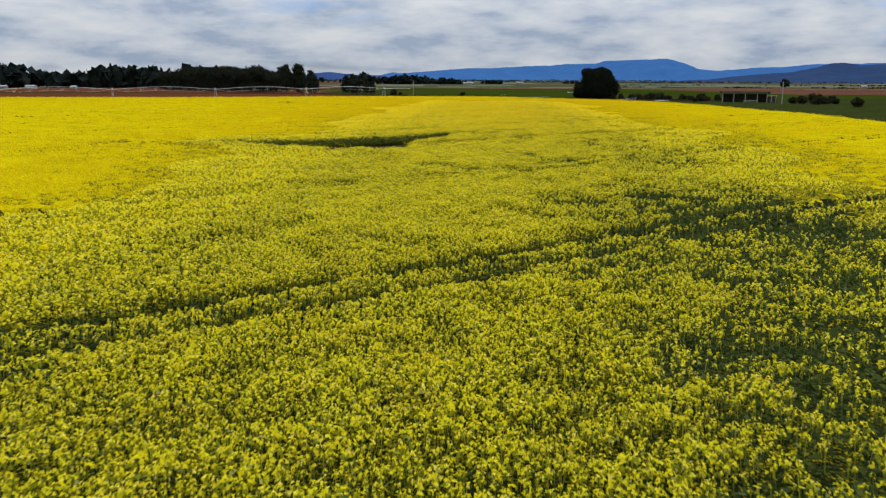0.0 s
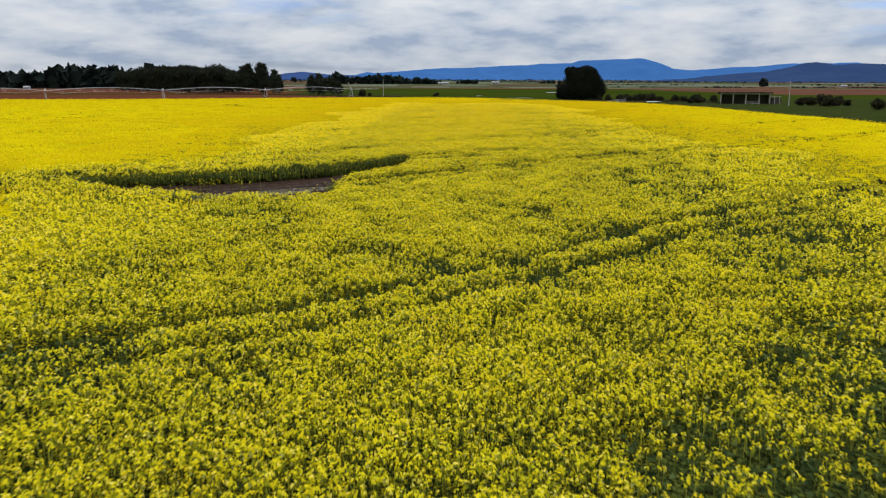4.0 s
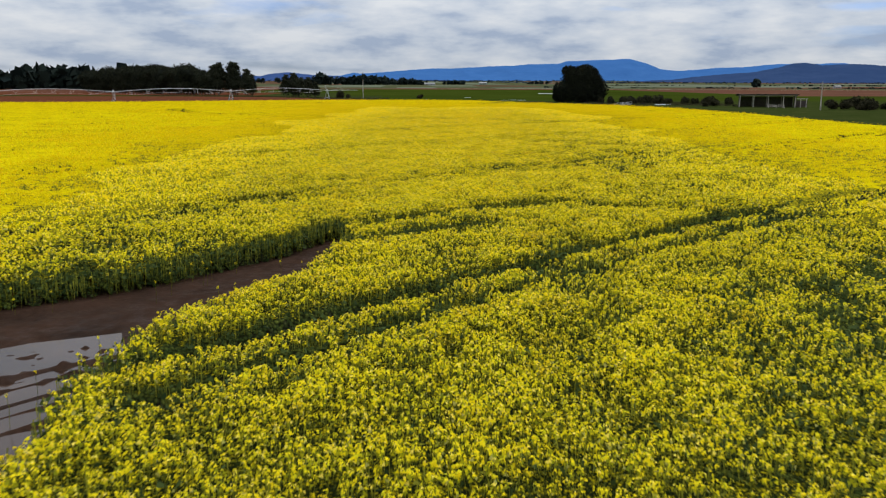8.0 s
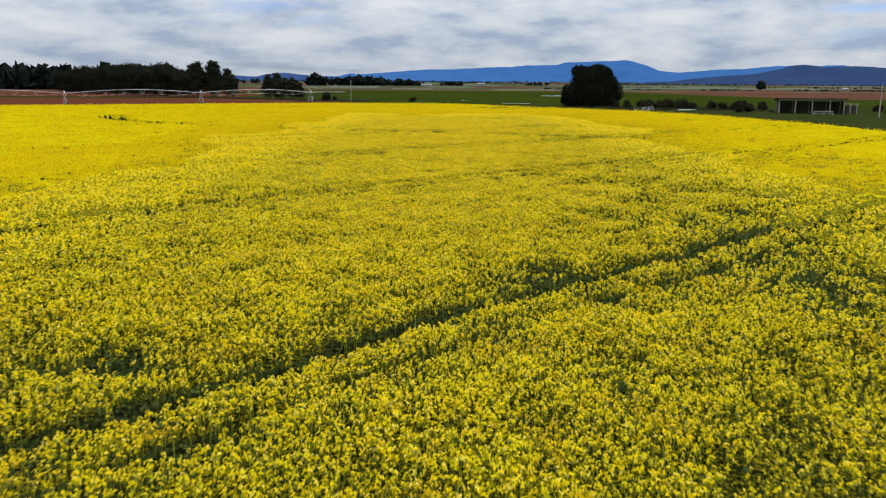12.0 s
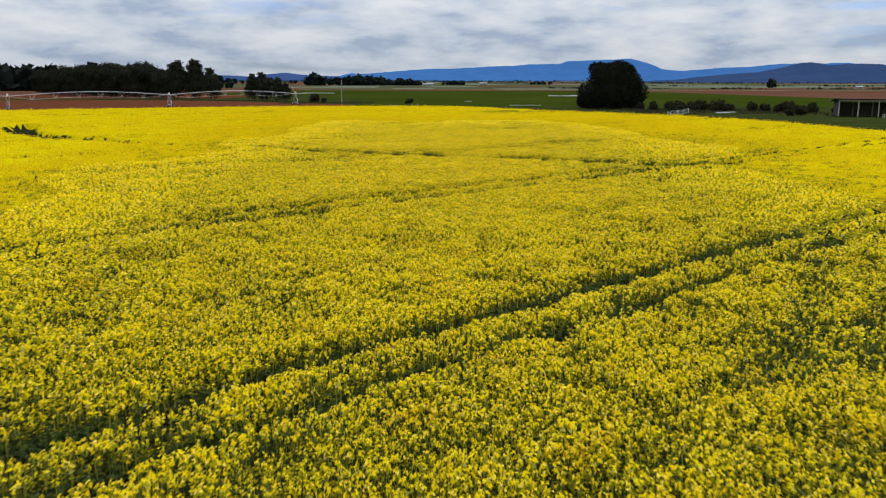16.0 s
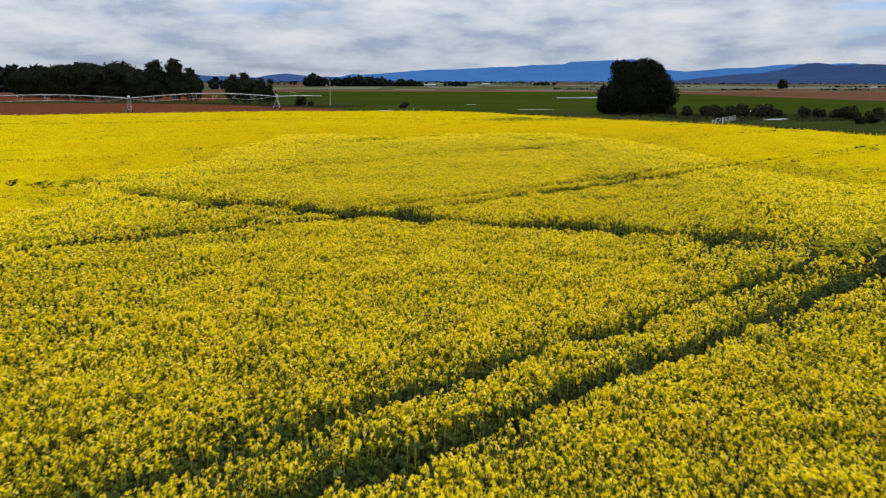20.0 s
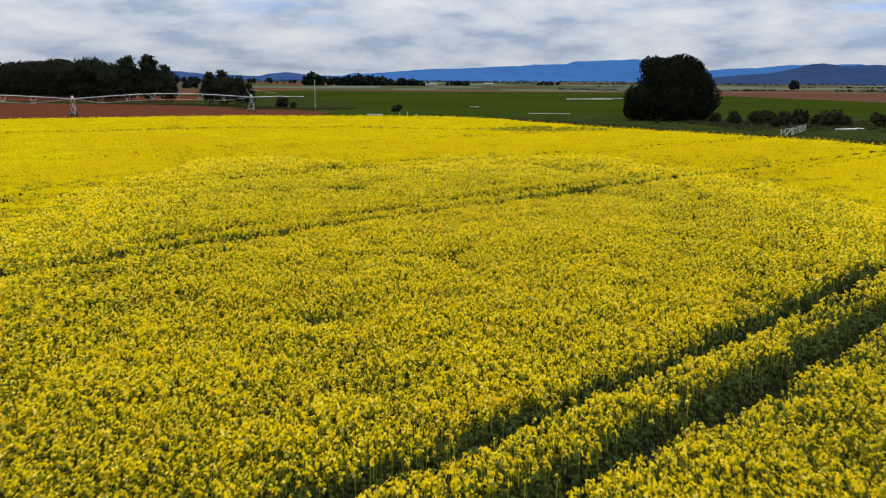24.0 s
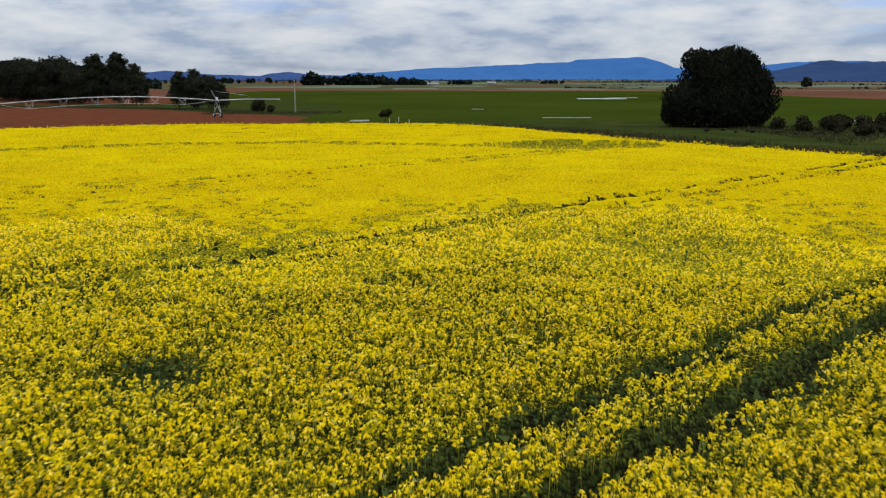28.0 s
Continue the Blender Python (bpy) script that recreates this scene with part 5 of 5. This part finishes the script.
# ---- open shed ----
def build_shed():
    root = new("pole_shed")
    tagged(root, "old open-fronted farm shed with timber posts and rusty roof", "shed")
    a, b = Vector((92.8, 286.3, 0)), Vector((106.0, 281.6, 0))
    d = (b - a).normalized()
    q = Vector((-d.y, d.x, 0))
    turn = math.atan2(d.y, d.x)
    length = (b - a).length
    for k, s in enumerate((0.0, 0.25, 0.51, 0.78, 0.99)):
        p = a + d * length * s
        part("post", tubes("post", [([tuple(p + Vector((0, 0, -0.1))), tuple(p + Vector((0.02, 0, 1.6))), tuple(p + Vector((0, 0, 3.25)))], (0.13, 0.12, 0.11))], M_TIMBER, 8), root)
        r = p + q * 6.5
        part("post", tubes("post", [([tuple(r + Vector((0, 0, -0.1))), tuple(r + Vector((0, 0, 1.4))), tuple(r + Vector((0, 0, 2.7)))], 0.11)], M_TIMBER, 7), root)
    bm = bmesh.new()
    mid = (a + b) / 2
    box(bm, (length + 0.5, 0.12, 0.26), tuple(mid + Vector((0, 0, 3.20))), turn, 0.01)
    part("front_beam", bm_mesh("front_beam", bm, M_TIMBER), root)
    # corrugated roof, falling to the back and running out past the first post
    nx, ny = 150, 2
    v = []
    for j in range(ny + 1):
        for i in range(nx + 1):
            s = -1.0 + (length + 1.8) * i / nx
            p = a + d * s + q * (-0.7 + 7.8 * j / ny)
            v.append((p.x, p.y, 3.52 - 0.085 * 7.8 * j / ny + 0.028 * math.cos(i * 1.6) + (0.10 if s < -0.3 else 0.0) * 0 - 0.02 * math.sin(s)))
    idx = np.arange(len(v)).reshape(ny + 1, nx + 1)
    f = np.stack([idx[:-1, :-1], idx[:-1, 1:], idx[1:, 1:], idx[1:, :-1]], -1).reshape(-1, 4)
    roof = part("roof", mesh_from("roof", np.array(v), f, M_IRON, True), root, "rusty corrugated iron roof")
    thick = roof.modifiers.new("sheet", "SOLIDIFY")
    thick.thickness = 0.03
    for name, p, size, tn in (("back_wall", mid + q * 6.6, (length, 0.05, 2.7), turn), ("end_wall", b + q * 3.4 + d * 0.1, (6.4, 0.05, 2.9), turn + math.pi / 2), ("end_wall", a + q * 3.4 - d * 0.1, (6.4, 0.05, 2.9), turn + math.pi / 2)):
        bm = bmesh.new()
        count = int(size[0] / 0.3)
        along = Vector((math.cos(tn), math.sin(tn), 0))
        for k in range(count):
            c = p + along * (-size[0] / 2 + (k + 0.5) * size[0] / count) + Vector((0, 0, size[2] / 2 + 0.02 * (k % 3)))
            box(bm, (size[0] / count * 0.95, size[1], size[2]), tuple(c), tn)
        part(name, bm_mesh(name, bm, M_BOARD), root, "dark vertical boards")
    # low lean-to frame at the right end
    for s in (1.2, 2.6):
        p = b + d * s
        part("post", tubes("post", [([tuple(p), tuple(p + Vector((0, 0, 1.2))), tuple(p + Vector((0, 0, 2.3)))], 0.09)], M_TIMBER, 7), root)
    bm = bmesh.new()
    box(bm, (2.9, 0.06, 1.7), tuple(b + d * 1.5 + q * 1.2 + Vector((0, 0, 1.0))), turn, 0.01)
    part("screen", bm_mesh("screen", bm, M_BOARD), root, "dark timber windbreak panel")
    bm = bmesh.new()
    box(bm, (3.0, 0.10, 0.14), tuple(b + d * 1.5 + Vector((0, 0, 2.3))), turn, 0.01)
    part("rail", bm_mesh("rail", bm, M_TIMBER), root)


build_shed()


def hay_feeder(at, turn):
    root = new("stock_feeder")
    root.matrix_basis = pose(*at, 0, 0, turn)
    tagged(root, "weathered timber stock rack standing in front of the shed", "feeder")
    for y in (-0.6, 0.6):
        for z in (0.35, 0.75):
            part("rail", tubes("rail", [([(-2.0, y, z), (0, y, z), (2.0, y, z)], 0.045)], M_TIMBER, 6), root)
        for x in (-1.9, 0, 1.9):
            part("leg", tubes("leg", [([(x, y, 0), (x, y, 0.4), (x, y, 0.85)], 0.05)], M_TIMBER, 6), root)


hay_feeder((98.6, 276.5, 0), -18)


# ---- gateway ----
def build_gate():
    d = Vector((66.7 - 59.5, 298.0 - 290.0, 0)).normalized()
    turn = math.degrees(math.atan2(d.y, d.x))
    brace = new("gate_stay")
    brace.matrix_basis = pose(59.6, 290.0, 0, 0, 0, turn)
    tagged(brace, "braced white timber strainer assembly beside the gate", "fence")
    for x in (0, 1.6, 4.4):
        part("post", tubes("post", [([(x, 0, -0.1), (x, 0, 0.5), (x, 0, 0.98)], 0.05)], M_GATE, 7), brace)
    part("top_rail", tubes("top_rail", [([(1.6, 0, 0.92), (3.0, 0, 0.92), (4.4, 0, 0.92)], 0.03)], M_GATE, 6), brace)
    part("diagonal", tubes("diagonal", [([(2.0, 0, 0.1), (3.0, 0, 0.48), (4.1, 0, 0.88)], 0.03)], M_GATE, 6), brace)
    for z in (0.35, 0.6):
        part("rail", tubes("rail", [([(0, 0, z), (0.8, 0, z + 0.06), (1.6, 0, z + 0.12)], 0.028)], M_GATE, 6), brace)
    gate = new("farm_gate")
    gate.matrix_basis = pose(59.6 + d.x * 5.0, 290.0 + d.y * 5.0, 0.06, 0, -3, turn)
    tagged(gate, "white five-bar steel farm gate leaning half open", "gate")
    for k in range(5):
        part("bar", tubes("bar", [([(0, 0, 0.12 + 0.2 * k), (2.6, 0, 0.12 + 0.2 * k), (5.2, 0, 0.12 + 0.2 * k)], 0.022)], M_GATE, 6), gate)
    for x in (0, 2.6, 5.2):
        part("upright", tubes("upright", [([(x, 0, 0.08), (x, 0, 0.5), (x, 0, 0.95)], 0.035)], M_GATE, 6), gate)
    # hinge post carries the leaning gate
    part("gate_post", tubes("gate_post", [([(-0.25, 0, -0.2), (-0.22, 0, 0.5), (-0.2, 0, 1.1)], 0.08)], M_TIMBER, 7), gate)


build_gate()


def ground_pipe(x0, y0, x1, y1, r, label):
    ob = new("irrigation_pipe", tubes("irrigation_pipe", [([(x0, y0, r), ((x0 + x1) / 2, (y0 + y1) / 2, r), (x1, y1, r)], r)], M_WHITE, 8))
    tagged(ob, label, "pipe", "white pipes on the grass")


ground_pipe(80.5, 561, 100, 558, 0.13, "thick white irrigation pipe lying on the green field")
ground_pipe(96, 580, 112, 586, 0.08, "white irrigation pipe lying on the green field")
ground_pipe(37.9, 375, 47.3, 374.5, 0.035, "thin white pipe lying along the green field's edge")
ground_pipe(28, 430, 31, 430, 0.035, "thin white pipe lying in the green field")
ground_pipe(89.4, 356, 95.5, 358, 0.09, "white pipe lying behind the bushes")
ground_pipe(75.5, 307, 79.5, 308, 0.10, "short white pipe lying on the grass track")
ground_pipe(79.8, 309.5, 80.8, 308.5, 0.10, "short white pipe lying on the grass track")


# ---- trough and posts by the small tree ----
def trough(at, size, turn):
    root = new("water_trough")
    root.matrix_basis = pose(*at, 0, 0, turn)
    tagged(root, "long pale concrete water trough at the field edge", "trough")
    bm = bmesh.new()
    sx, sy, sz = size
    box(bm, (sx, sy, 0.1), (0, 0, 0.05))
    for s in (-1, 1):
        box(bm, (sx, 0.1, sz - 0.1), (0, s * (sy / 2 - 0.05), sz / 2 + 0.05))
        box(bm, (0.1, sy - 0.2, sz - 0.1), (s * (sx / 2 - 0.05), 0, sz / 2 + 0.05))
    part("basin", bm_mesh("basin", bm, M_GATE), root)


trough((3.2, 362.0, 0), (3.3, 0.9, 0.24), 3)
for k, (px, py, h) in enumerate(((8.6, 357.2, 0.75), (10.2, 356.8, 0.9), (12.0, 356.5, 0.55))):
    ob = new("fence_post", tubes("fence_post", [([(px, py, -0.1), (px, py, h * 0.5), (px + 0.03, py, h)], 0.06)], M_GATE, 7))
    tagged(ob, "short pale fence post by the small tree", "post", "fence posts")


# ---- far buildings ----
M_RENDER = plain("weathered_white_cladding", (0.26, 0.26, 0.25), 0.8, 0.1, 0, 0.2, 0.5)


def far_building(x, y, length, depth, wall_h, roof_h, label):
    z = float(land(np.array(x), np.array(y)))
    root = new("farm_building")
    root.matrix_basis = pose(x, y, z)
    tagged(root, label, "building", "far farm buildings")
    bm = bmesh.new()
    box(bm, (length, depth, wall_h), (0, 0, wall_h / 2))
    part("wall", bm_mesh("wall", bm, M_RENDER), root)
    v = [(-length / 2 - 0.4, -depth / 2 - 0.4, wall_h), (length / 2 + 0.4, -depth / 2 - 0.4, wall_h), (length / 2 + 0.4, 0, wall_h + roof_h), (-length / 2 - 0.4, 0, wall_h + roof_h), (-length / 2 - 0.4, depth / 2 + 0.4, wall_h), (length / 2 + 0.4, depth / 2 + 0.4, wall_h)]
    me = bpy.data.meshes.new("roof")
    me.from_pydata(v, [], [(0, 1, 2, 3), (3, 2, 5, 4), (0, 3, 4), (1, 5, 2)])
    me.materials.append(M_RENDER)
    part("roof", me, root, "pale iron roof")
    for k in (-0.28, 0.12):
        bm = bmesh.new()
        box(bm, (length * 0.1, 0.15, wall_h * 0.5), (length * k, -depth / 2 - 0.05, wall_h * 0.3))
        part("door", bm_mesh("door", bm, M_BOARD), root)


far_building(44, 1530, 18, 8, 2.6, 1.2, "long white farm shed beside the plantation")
far_building(150, 1700, 14, 8, 3, 1.5, "white farm shed far across the plain")
far_building(560, 1150, 8, 6, 2.2, 1.2, "white farmhouse far across the plain")
far_building(700, 1260, 8, 6, 2.2, 1.2, "white farm shed among far trees")
far_building(-330, 690, 7, 6, 2.0, 1.2, "pale farmhouse in front of the far trees")
far_building(-352, 690, 5, 5, 2.0, 1.0, "pale cottage in front of the far trees")
far_building(-300, 700, 4, 4, 1.8, 1.0, "small white shed in front of the far trees")


# ---- rough grass on the margins ----
def rough_grass():
    rng = np.random.default_rng(33)
    pts = []
    run = [(60, 255), (66, 262), (64, 274), (55, 288), (47, 300), (42, 312), (36, 326), (24, 341), (6, 346), (-12, 345)]
    for (ax, ay), (bx, by) in zip(run[:-1], run[1:]):
        n = int(math.hypot(bx - ax, by - ay) * 130)
        s = rng.random(n)
        pts.append(np.column_stack([ax + (bx - ax) * s, ay + (by - ay) * s]) + rng.normal(size=(n, 2)) * 2.6)
    pts.append(np.column_stack([rng.uniform(60, 100, 9000), rng.uniform(300, 338, 9000)]))
    pts.append(np.column_stack([rng.uniform(-34, -4, 2600), rng.uniform(396, 412, 2600)]))
    for (ax, ay), (bx, by) in zip(((-118, 470), (-78, 449), (-45, 432)), ((-78, 449), (-45, 432), (-24, 408))):
        s = rng.random(2600)
        pts.append(np.column_stack([ax + (bx - ax) * s, ay + (by - ay) * s]) + rng.normal(size=(2600, 2)) * 3.0)
    p = np.concatenate(pts)
    ok = ~inside_of(p[:, 0], p[:, 1], FIELD) & (lattice(p[:, 0] * 0.3, p[:, 1] * 0.3, 9) > 0.3)
    p = p[ok]
    n = len(p)
    h = rng.uniform(0.12, 0.42, n) * (0.5 + lattice(p[:, 0] * 0.5, p[:, 1] * 0.5, 13))
    a = rng.uniform(0, np.pi, n)
    w = np.stack([np.cos(a), np.sin(a), 0 * a], 1) * rng.uniform(0.03, 0.10, (n, 1))
    base = np.column_stack([p, np.full(n, -0.02)])
    tip = base + np.column_stack([rng.normal(size=(n, 2)) * 0.08, h])
    v = np.stack([base - w, base + w, tip + w * 0.3, tip - w * 0.3], 1).reshape(-1, 3)
    tagged(new("rough_grass", mesh_from("rough_grass", v, np.arange(len(v)).reshape(-1, 4), M_GRASS)), "unmown olive and straw-coloured grass along the track", "grass", kind="stuff")


rough_grass()
